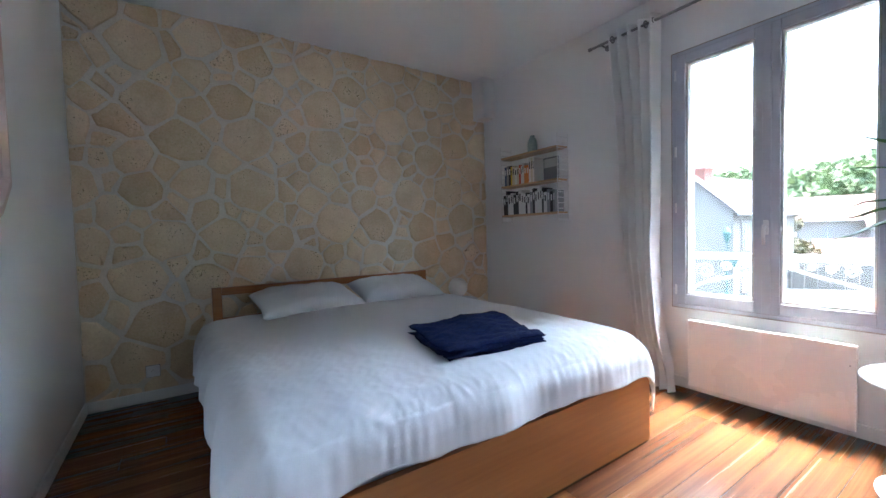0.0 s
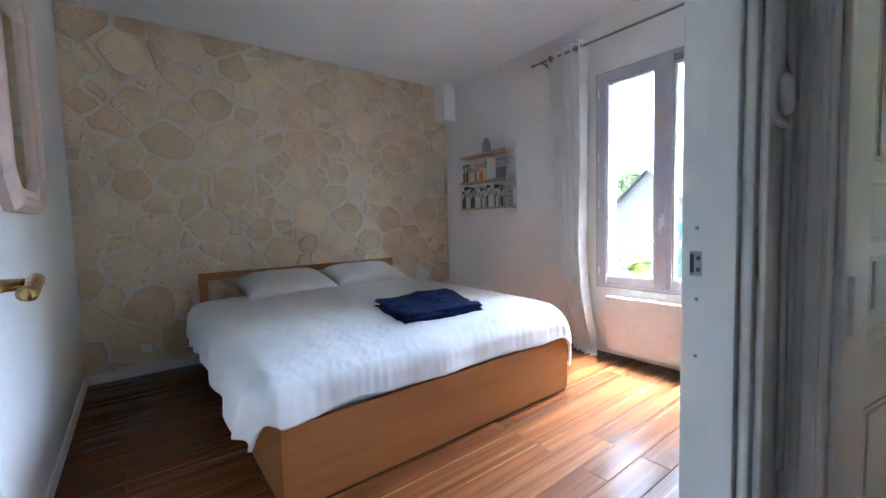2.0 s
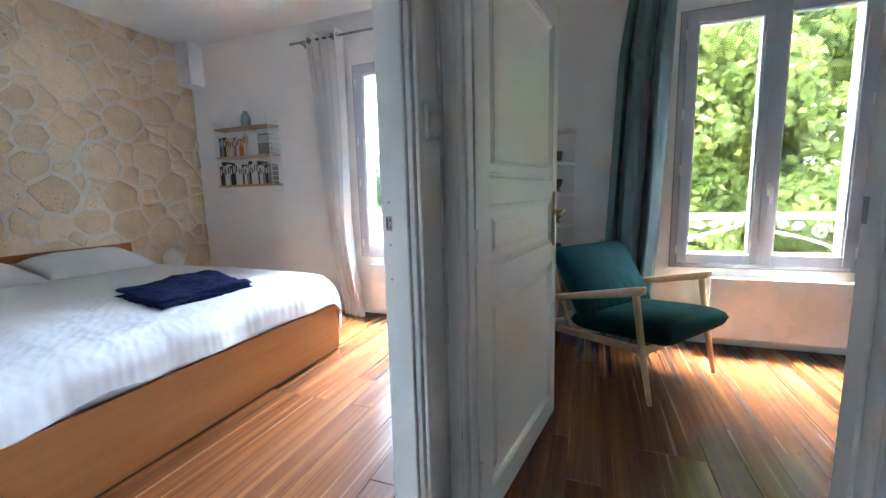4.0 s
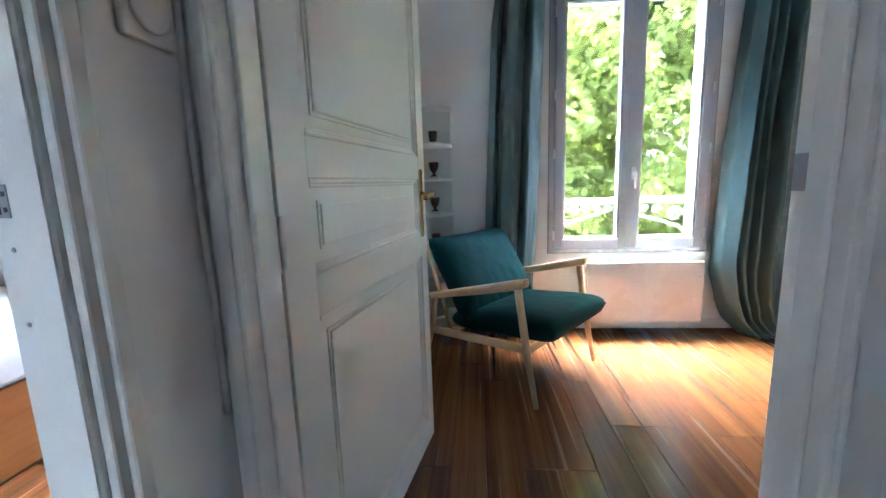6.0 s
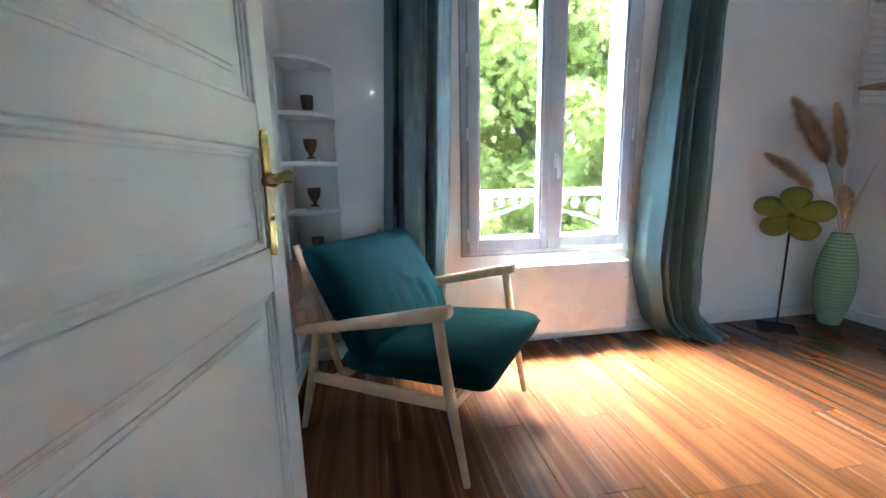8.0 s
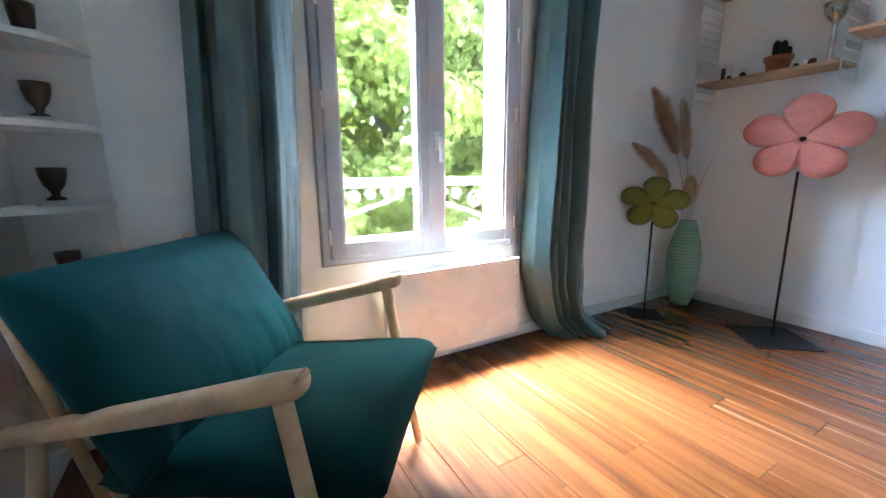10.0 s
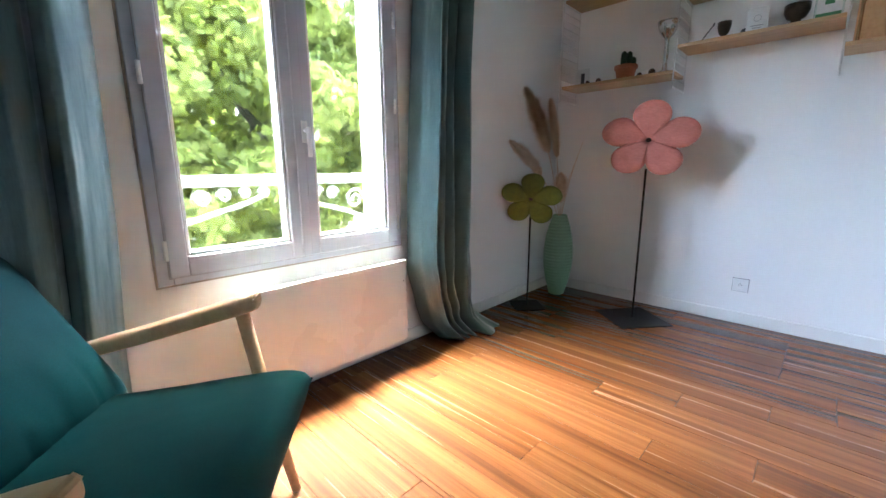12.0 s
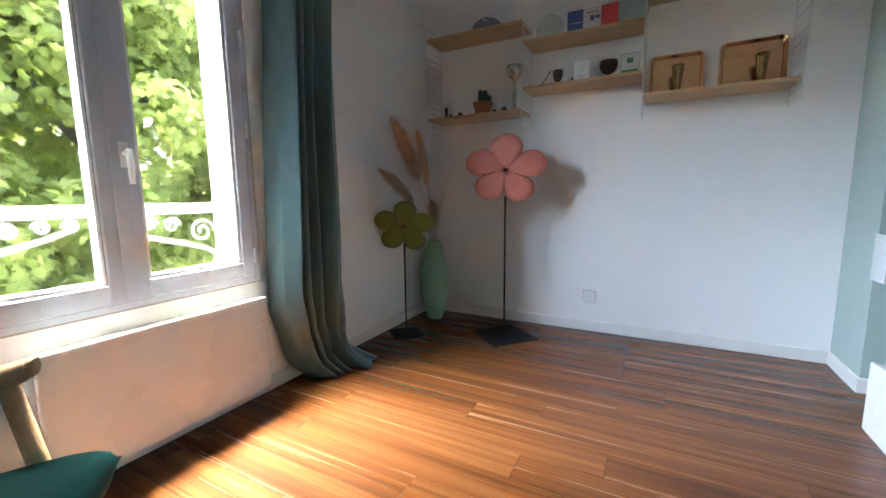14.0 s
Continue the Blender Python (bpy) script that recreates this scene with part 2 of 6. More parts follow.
M["soil"] = mat("potting_soil", (0.04, 0.028, 0.02), 0.95, fine=80, bump=1.0, dist=0.01)
M["bark"] = mat("yucca_bark", (0.16, 0.105, 0.07), 0.9, col2=(0.06, 0.038, 0.025), scale=20, fine=60, bump=1.0, dist=0.006, stretch=(1, 1, 3))
M["yucca"] = mat("yucca_leaf", (0.065, 0.15, 0.035), 0.4, col2=(0.022, 0.062, 0.022), scale=4, fine=50, bump=0.15, dist=0.001, island=True, translucent=0.18)
M["table"] = mat("white_lacquer", (0.80, 0.80, 0.80), 0.25, fine=40, bump=0.01)
M["lamp"] = mat("opal_glass", (0.82, 0.80, 0.74), 0.3, fine=30, bump=0.0)
M["mirror"] = mat("mirror_glass", (0.85, 0.87, 0.85), 0.03, 1.0, rough_var=0.01, bump=0.0)
M["pinkframe"] = mat("pale_pink_paint", (0.70, 0.55, 0.50), 0.5, col2=(0.62, 0.48, 0.43), scale=4, fine=50, bump=0.15)
M["pink"] = mat("pink_painted_wood", (0.60, 0.205, 0.155), 0.6, col2=(0.43, 0.130, 0.095), scale=9, fine=50, mix=0.45, bump=0.35, dist=0.003, stretch=(1, 1, 2.2))
M["olive"] = mat("green_painted_wood", (0.215, 0.225, 0.018), 0.55, col2=(0.12, 0.13, 0.010), scale=9, fine=45, bump=0.3, dist=0.003)
M["celadon"] = mat("celadon_ceramic", (0.27, 0.42, 0.27), 0.55, col2=(0.23, 0.37, 0.24), scale=5, fine=60, bump=0.1)
M["pampas"] = mat("pampas_plume", (0.80, 0.61, 0.43), 0.95, col2=(0.60, 0.41, 0.26), scale=20, fine=90, bump=0.0, island=True, translucent=0.4)
M["cactus"] = mat("cactus_skin", (0.018, 0.045, 0.02), 0.7, fine=60, bump=0.5)
M["bluevase"] = mat("teal_glaze", (0.10, 0.17, 0.17), 0.3, col2=(0.30, 0.36, 0.36), scale=3, fine=30, bump=0.02)
M["cap"] = mat("grey_felt", (0.13, 0.13, 0.155), 0.9, fine=150, bump=0.3, dist=0.001)
M["marble"] = mat("white_marble", (0.72, 0.70, 0.67), 0.35, fine=30, bump=0.0)
M["paper"] = mat("white_card", (0.78, 0.78, 0.76), 0.7, fine=90, bump=0.0)
M["ink"] = mat("dark_print", (0.03, 0.03, 0.035), 0.6, fine=40, bump=0.0)
M["blue"] = mat("blue_print", (0.03, 0.07, 0.22), 0.5, fine=40, bump=0.0)
M["red"] = mat("red_print", (0.60, 0.04, 0.05), 0.5, fine=40, bump=0.0)
M["greenprint"] = mat("green_print", (0.06, 0.22, 0.09), 0.5, fine=20, bump=0.0)
# grey tint added to dim the view outside; the panes themselves are clear
M["glass"] = glass_mat("window_glass", (0.46, 0.46, 0.455))
M["clear"] = glass_mat("clear_glass", (0.86, 0.92, 0.90), 0.02)
for nm, c in dict(book_white=(0.72, 0.71, 0.68), book_black=(0.025, 0.025, 0.03), book_red=(0.50, 0.06, 0.03), book_yellow=(0.65, 0.48, 0.04), book_cream=(0.62, 0.55, 0.40),
                  book_blue=(0.05, 0.09, 0.18), book_orange=(0.60, 0.22, 0.05), book_grey=(0.28, 0.28, 0.29)).items():
    M[nm] = mat(nm + "_cover", c, 0.5, fine=60, bump=0.05)
# outside
M["render"] = mat("white_facade", (0.20, 0.188, 0.165), 0.9, col2=(0.165, 0.153, 0.132), mix=0.2, scale=0.6, fine=9, bump=0.2, dist=0.01)
M["ochre"] = mat("pale_facade", (0.225, 0.205, 0.172), 0.9, col2=(0.20, 0.18, 0.152), mix=0.2, scale=0.6, fine=9, bump=0.2, dist=0.01)
M["roof"] = mat("grey_roof_tile", (0.075, 0.069, 0.067), 0.8, col2=(0.05, 0.046, 0.045), scale=2, fine=14, bump=0.4, dist=0.02, per_object=0.3)
M["redroof"] = mat("red_roof_tile", (0.115, 0.05, 0.04), 0.8, col2=(0.08, 0.036, 0.03), scale=2, fine=14, bump=0.4, dist=0.02, per_object=0.3)
M["brick"] = mat("chimney_brick", (0.26, 0.12, 0.085), 0.85, col2=(0.18, 0.08, 0.06), fine=18, bump=0.4)
M["asphalt"] = mat("pale_asphalt", (0.10, 0.10, 0.097), 0.9, col2=(0.08, 0.08, 0.077), scale=0.5, fine=30, bump=0.2)
M["garden"] = mat("rubble_wall", (0.21, 0.19, 0.16), 0.95, col2=(0.12, 0.107, 0.09), scale=3, fine=14, bump=0.6, dist=0.03)
M["shutter"] = mat("window_dark", (0.16, 0.16, 0.17), 0.4, bump=0.0)
M["lamppost"] = mat("green_cast_iron", (0.05, 0.11, 0.10), 0.5, 0.2, bump=0.05)
M["treebark"] = mat("plane_bark", (0.075, 0.060, 0.045), 0.9, col2=(0.035, 0.028, 0.02), scale=4, fine=30, bump=0.8, dist=0.01)
M["leaf"] = mat("plane_leaf", (0.390, 0.420, 0.125), 0.6, col2=(0.290, 0.335, 0.085), scale=0.8, fine=5, mix=0.4, bump=0.0, island=True, translucent=0.78)
M["farleaf"] = mat("far_foliage", (0.090, 0.120, 0.048), 0.8, col2=(0.045, 0.072, 0.030), scale=0.3, fine=3, bump=0.0, island=True, translucent=0.25)
M["rustleaf"] = mat("russet_foliage", (0.085, 0.058, 0.020), 0.7, col2=(0.045, 0.050, 0.018), scale=0.6, fine=4, bump=0.0, island=True, translucent=0.2)


# ---- mesh tools ----
def link(name, bm, material, smooth=False):
    me = bpy.data.meshes.new(name)
    bm.normal_update()
    bm.to_mesh(me)
    bm.free()
    if smooth:
        for p in me.polygons:
            p.use_smooth = True
    if material:
        me.materials.append(material)
    return new(name, me)


def part(name, bm, material, parent, label="", smooth=False):
    ob = link(name, bm, material, smooth)
    ob.parent = parent
    return tagged(ob, label) if label else ob


def thing(name, label, category, group="", at=(0, 0, 0), rz=0.0, kind=""):
    ob = new(name)
    ob.empty_display_size = 0.1
    ob.matrix_world = pose(*at, 0, 0, rz)
    return tagged(ob, label, category, group, kind)


def solid(name, bm, material, label, category, group="", kind="", smooth=False, at=None, rz=0.0):
    ob = link(name, bm, material, smooth)
    if at:
        ob.matrix_world = pose(*at, 0, 0, rz)
    return tagged(ob, label, category, group, kind)


def box(bm, x0, y0, z0, x1, y1, z1, bevel=0.0, seg=2):
    vs = [bm.verts.new(p) for p in ((x0, y0, z0), (x1, y0, z0), (x1, y1, z0), (x0, y1, z0), (x0, y0, z1), (x1, y0, z1), (x1, y1, z1), (x0, y1, z1))]
    fs = [bm.faces.new([vs[i] for i in f]) for f in ((0, 3, 2, 1), (4, 5, 6, 7), (0, 1, 5, 4), (1, 2, 6, 5), (2, 3, 7, 6), (3, 0, 4, 7))]
    if bevel:
        es = {e for f in fs for e in f.edges}
        bmesh.ops.bevel(bm, geom=list(es), offset=bevel, segments=seg, profile=0.5, affect="EDGES")
    return bm


def B(*c, bevel=0.0, seg=2):
    return box(bmesh.new(), *c, bevel=bevel, seg=seg)


def lathe(bm, prof, seg=32, at=(0, 0, 0)):
    rings = []
    for r, z in prof:
        rings.append([bm.verts.new((at[0] + r * math.cos(2 * math.pi * i / seg), at[1] + r * math.sin(2 * math.pi * i / seg), at[2] + z)) for i in range(seg)])
    for p, q in zip(rings, rings[1:]):
        for i in range(seg):
            bm.faces.new((p[i], p[(i + 1) % seg], q[(i + 1) % seg], q[i]))
    if prof[0][0] > 1e-4:
        bm.faces.new(list(reversed(rings[0])))
    if prof[-1][0] > 1e-4:
        bm.faces.new(rings[-1])
    return bm


def tube(bm, pts, r, seg=8, closed=False):
    """A round bar along points; r is one radius or one for each point."""
    pts = [Vector(p) for p in pts]
    rs = r if isinstance(r, (list, tuple)) else [r] * len(pts)
    rings = []
    up = Vector((0, 0, 1))
    for i, p in enumerate(pts):
        d = (pts[(i + 1) % len(pts)] - pts[i - 1]) if closed else (pts[min(i + 1, len(pts) - 1)] - pts[max(i - 1, 0)])
        d.normalize()
        if abs(d.dot(up)) > 0.95:
            up = Vector((1, 0, 0)) if abs(d.x) < 0.8 else Vector((0, 1, 0))
        u = d.cross(up).normalized()
        w = u.cross(d).normalized()
        up = w
        rings.append([bm.verts.new(p + rs[i] * (math.cos(2 * math.pi * k / seg) * u + math.sin(2 * math.pi * k / seg) * w)) for k in range(seg)])
    pairs = list(zip(rings, rings[1:])) + ([(rings[-1], rings[0])] if closed else [])
    for a_, b_ in pairs:
        for k in range(seg):
            bm.faces.new((a_[k], a_[(k + 1) % seg], b_[(k + 1) % seg], b_[k]))
    if not closed:
        bm.faces.new(list(reversed(rings[0])))
        bm.faces.new(rings[-1])
    return bm


def grid(bm, f, nu, nv):
    vs = [[bm.verts.new(f(i / nu, j / nv)) for i in range(nu + 1)] for j in range(nv + 1)]
    for j in range(nv):
        for i in range(nu):
            bm.faces.new((vs[j][i], vs[j][i + 1], vs[j + 1][i + 1], vs[j + 1][i]))
    return bm


def thicken(ob, t, offset=0.0):
    s = ob.modifiers.new("thickness", "SOLIDIFY")
    s.thickness, s.offset = t, offset
    return ob


def nz(x, y=0.0, z=0.0):
    return noise.noise(Vector((x, y, z)))


# ---- plan ----
EAST, STONE, WEST, SOUTH, CEIL = 4.914, 2.838, 1.295, -4.837, 2.88
PART_N, PART_S = -0.998, -1.06          # partition with the bedroom door
HALL_E, ROOM_W = 2.53, 2.63            # wall with the second door
WIN_Z0, WIN_Z1 = 0.589, 2.41
WIN_B, WIN_R = (-0.413, 0.72), (-3.137, -2.017)
OUT = 5.24


def wall(name, boxes, material, label):
    bm = bmesh.new()
    for b_ in boxes:
        box(bm, *b_)
    return solid(name, bm, material, label, "wall", kind="structure")


(b0, b1), (r0, r1) = WIN_B, WIN_R
wall("wall_east", [(EAST, -5.2, 0, OUT, r0, CEIL), (EAST, r0, 0, OUT, r1, WIN_Z0), (EAST, r0, WIN_Z1, OUT, r1, CEIL), (EAST, r1, 0, OUT, b0, CEIL),
                   (EAST, b0, 0, OUT, b1, WIN_Z0), (EAST, b0, WIN_Z1, OUT, b1, CEIL), (EAST, b1, 0, OUT, 3.2, CEIL)], M["wall"], "white painted plaster wall with two windows")
wall("wall_north", [(1.0, STONE + 0.012, 0, EAST, 3.2, CEIL)], M["mortar"], "rough limestone feature wall with pale lime mortar joints")
wall("wall_west", [(1.0, -2.5, 0, WEST, -2.15, CEIL), (1.0, -2.15, 0, WEST, STONE + 0.012, CEIL)], M["wall"], "white painted plaster wall")
DX0, DX1, DTOP = 1.552, 2.318, 2.07
wall("wall_partition", [(WEST, PART_S, 0, DX0, PART_N, CEIL), (DX0, PART_S, DTOP, DX1, PART_N, CEIL), (DX1, PART_S, 0, EAST, PART_N, CEIL)], M["wall"], "white painted partition wall beside the bedroom doorway")
DY0, DY1 = -2.045, -1.115
wall("wall_hall", [(HALL_E, DY1, 0, ROOM_W, PART_S, CEIL), (HALL_E, DY0, DTOP, ROOM_W, DY1, CEIL), (HALL_E, -2.4, 0, ROOM_W, DY0, CEIL)], M["wall"], "white painted wall round the second doorway")
wall("wall_hall_south", [(1.0, -2.5, 0, HALL_E + 0.1, -2.4, CEIL)], M["wall"], "white painted plaster wall closing the hall")
wall("wall_south", [(1.4, -5.2, 0, EAST, SOUTH, CEIL)], M["wall"], "white painted plaster wall behind the shelves")
wall("wall_alcove", [(1.4, SOUTH, 0, 1.6, -2.5, CEIL)], M["sage"], "sage green painted wall of the alcove")
wall("wall_pier", [(1.6, SOUTH, 0, 2.235, -4.46, CEIL)], M["sage"], "sage green painted wall pier")
solid("ceiling", B(0.9, -5.3, CEIL, OUT, 3.3, CEIL + 0.2), M["ceiling"], "plain white painted ceiling", "ceiling", kind="structure")
floor = solid("floor", B(1.0, -5.2, -0.2, EAST, 3.2, -0.006), M["subfloor"], "glossy reddish brown bamboo plank floor", "floor", kind="structure")
# boxed pipe in the bedroom corner
solid("trim_corner_box", B(4.745, 2.645, 2.44, EAST + 0.002, STONE + 0.014, CEIL + 0.002, bevel=0.004), M["wall"], "white boxed-in corner under the ceiling", "boxing", kind="structure")


def baseboard(x0, y0, x1, y1, t=0.014, h=0.078):
    bm = B(min(x0, x1), min(y0, y1), 0.0, max(x0, x1), max(y0, y1), h, bevel=0.004)
    return solid("baseboard", bm, M["trim"], "white painted skirting board along the wall", "baseboard", kind="structure")


K = 0.014
baseboard(WEST, STONE - 0.004, EAST, STONE - 0.004 - K)
baseboard(WEST, PART_N + 0.002, WEST + K, STONE - 0.02)
baseboard(EAST - K, PART_N + 0.002, EAST, STONE - 0.02)
baseboard(DX1 + 0.1, PART_N, EAST - K, PART_N + K)
baseboard(EAST - K, SOUTH + K, EAST, PART_S - K)
baseboard(2.235, SOUTH, EAST, SOUTH + K)
baseboard(2.235, SOUTH + K, 2.235 + K, -4.46)
baseboard(1.6, -4.46, 2.235 + K, -4.46 + K)
baseboard(ROOM_W + 0.002, PART_S - K, EAST - K, PART_S)


# ---- windows ----
def window(name, y0, y1, label, handle_side):
    z0, z1 = WIN_Z0, WIN_Z1
    w = thing(name, label, "window", at=(EAST, 0, 0), kind="structure")
    f = 0.048
    xi, xo = -0.012, 0.055
    bm = bmesh.new()
    for c in ((xi, y0, z0, xo, y0 + f, z1), (xi, y1 - f, z0, xo, y1, z1), (xi, y0 + f, z0, xo, y1 - f, z0 + 0.04), (xi, y0 + f, z1 - 0.04, xo, y1 - f, z1)):
        box(bm, *c, bevel=0.004)
    part("window_frame", bm, M["pvc"], w)
    bm = bmesh.new()
    for c in ((-0.006, y0 - 0.007, z0 - 0.007, 0.0, y0, z1 + 0.007), (-0.006, y1, z0 - 0.007, 0.0, y1 + 0.007, z1 + 0.007), (-0.006, y0, z0 - 0.007, 0.0, y1, z0), (-0.006, y0, z1, 0.0, y1, z1 + 0.007)):
        box(bm, *c)
    part("sealant", bm, M["sealant"], w, "beige bead of sealant round the frame")
    mid = (y0 + y1) / 2
    for a_, c_, side in ((y0 + f - 0.012, mid - 0.003, 0), (mid + 0.003, y1 - f + 0.012, 1)):
        s = 0.062
        zz0, zz1 = z0 + 0.028, z1 - 0.028
        bm = bmesh.new()
        sx0, sx1 = xi - 0.016, xo - 0.012
        for c in ((sx0, a_, zz0, sx1, a_ + s, zz1), (sx0, c_ - s, zz0, sx1, c_, zz1), (sx0, a_ + s, zz0, sx1, c_ - s, zz0 + s + 0.012), (sx0, a_ + s, zz1 - s, sx1, c_ - s, zz1)):
            box(bm, *c, bevel=0.005)
        sash = part("sash", bm, M["pvc"], w)
        bm = bmesh.new()
        g0, g1, h0, h1 = a_ + s, c_ - s, zz0 + s + 0.012, zz1 - s
        bd = 0.014
        for c in ((sx0 + 0.012, g0, h0, sx1 - 0.004, g0 + bd, h1), (sx0 + 0.012, g1 - bd, h0, sx1 - 0.004, g1, h1), (sx0 + 0.012, g0 + bd, h0, sx1 - 0.004, g1 - bd, h0 + bd), (sx0 + 0.012, g0 + bd, h1 - bd, sx1 - 0.004, g1 - bd, h1)):
            box(bm, *c, bevel=0.003)
        part("glazing_bead", bm, M["whitepvc"], sash)
        bm = bmesh.new()
        gk = 0.004
        for c in ((sx0 + 0.0115, g0, h0, sx0 + 0.014, g0 + gk, h1), (sx0 + 0.0115, g1 - gk, h0, sx0 + 0.014, g1, h1), (sx0 + 0.0115, g0 + gk, h0, sx0 + 0.014, g1 - gk, h0 + gk), (sx0 + 0.0115, g0 + gk, h1 - gk, sx0 + 0.014, g1 - gk, h1),
                  (xi - 0.003, a_ - 0.004, zz0 - 0.004, xi - 0.0005, a_, zz1 + 0.004), (xi - 0.003, c_, zz0 - 0.004, xi - 0.0005, c_ + 0.0025, zz1 + 0.004), (xi - 0.003, a_, zz0 - 0.004, xi - 0.0005, c_, zz0), (xi - 0.003, a_, zz1, xi - 0.0005, c_, zz1 + 0.004)):
            box(bm, *c)
        part("gasket", bm, M["grey"], sash, "grey rubber gasket line")
        pane = part("pane", B(0.012, g0 + bd - 0.004, h0 + bd - 0.004, 0.020, g1 - bd + 0.004, h1 - bd + 0.004), M["glass"], sash)
        # daylight passes without the pane's dimming tint
        pane.visible_shadow = False
        hy = (a_ - 0.010) if side == 0 else (c_ - 0.002)
        for hz in (z0 + 0.13, z0 + 0.72, z1 - 0.7, z1 - 0.16):
            bm = bmesh.new()
            tube(bm, [(xi - 0.014, hy + 0.006, hz - 0.035), (xi - 0.014, hy + 0.006, hz + 0.035)], 0.0075, 10)
            part("hinge", bm, M["whitepvc"], sash)
    ms = part("meeting_stile", B(xi - 0.024, mid - 0.022, z0 + 0.03, xi - 0.0165, mid + 0.022, z1 - 0.03, bevel=0.003), M["pvc"], w)
    hz = 1.16
    hy = mid + handle_side
    part("handle_plate", B(xi - 0.033, hy - 0.014, hz - 0.05, xi - 0.0245, hy + 0.014, hz + 0.04, bevel=0.003), M["whitepvc"], w)
    bm = tube(bmesh.new(), [(xi - 0.034, hy, hz), (xi - 0.066, hy, hz)], 0.009, 10)
    tube(bm, [(xi - 0.062, hy, hz + 0.012), (xi - 0.068, hy, hz - 0.04), (xi - 0.066, hy, hz - 0.11)], [0.010, 0.011, 0.009], 10)
    part("handle", bm, M["whitepvc"], w, smooth=True)
    # stone sill outside
    part("window_sill", B(0.058, y0, z0 - 0.045, OUT - EAST + 0.05, y1, z0 + 0.012, bevel=0.006), M["render"], w)
    return w


window("window_1", b0, b1, "grey-white double casement window of the bedroom", 0.0)
window("window_2", r0, r1, "grey-white double casement window facing a leafy tree", -0.02)


def heater(y0, y1, z0, z1, label):
    h = thing("wall_heater", label, "heater", "electric wall heaters", at=(EAST, (y0 + y1) / 2, 0))
    c = (y0 + y1) / 2
    part("panel", B(-0.125, y0 - c, z0, -0.095, y1 - c, z1, bevel=0.006), M["heater"], h)
    part("body", B(-0.0945, y0 - c + 0.02, z0 + 0.02, -0.03, y1 - c - 0.02, z1 - 0.015, bevel=0.006), M["heater"], h)
    part("bracket", B(-0.0295, y0 - c + 0.15, z0 + 0.06, 0.0, y1 - c - 0.15, z1 - 0.08), M["grey"], h)
    part("groove", B(-0.1262, -0.0015, z0 + 0.01, -0.1245, 0.0015, z1 - 0.01), M["trim"], h)
    bm = lathe(bmesh.new(), [(0.004, 0), (0.004, 0.003)], 10)
    k = part("indicator_light", bm, M["grey"], h)
    k.matrix_local = pose(-0.125, y0 - c + 0.025, z1 - 0.11, 0, -90, 0)
    return h


heater(-0.262, 0.565, 0.065, 0.528, "white flat electric panel heater below the bedroom window")
heater(-3.075, -2.266, 0.085, 0.532, "white flat electric panel heater below the window")


# ---- doors ----
def brass_handle(parent, side, s, z, y_face):
    """Backplate with a bowed lever; side: +1 on the +y face, -1 on the -y face."""
    def yy(d):
        return y_face + side * d
    lo, hi = sorted((yy(0.0), yy(0.006)))
    bm = box(bmesh.new(), s - 0.019, lo, z - 0.150, s + 0.019, hi, z + 0.085, bevel=0.003)
    for zz, k in ((z + 0.085, 1), (z - 0.150, -1)):
        tube(bm, [(s, yy(0.0), zz), (s, yy(0.006), zz)], 0.016, 14)
    pl = part("handle_plate", bm, M["brass"], parent, "worn brass backplate")
    bm = tube(bmesh.new(), [(s, yy(0.005), z), (s, yy(0.022), z), (s, yy(0.05), z)], [0.013, 0.010, 0.009], 12)
    tube(bm, [(s + 0.006, yy(0.05), z), (s - 0.025, yy(0.056), z + 0.007), (s - 0.055, yy(0.054), z + 0.003), (s - 0.085, yy(0.050), z - 0.009), (s - 0.105, yy(0.046), z - 0.004)],
         [0.010, 0.011, 0.010, 0.009, 0.011], 12)
    part("lever", bm, M["brass"], pl, "curved brass lever", smooth=True)
    bm = tube(bmesh.new(), [(s, yy(0.004), z - 0.085), (s, yy(0.008), z - 0.085)], 0.006, 10)
    part("keyhole", bm, M["hole"], pl)


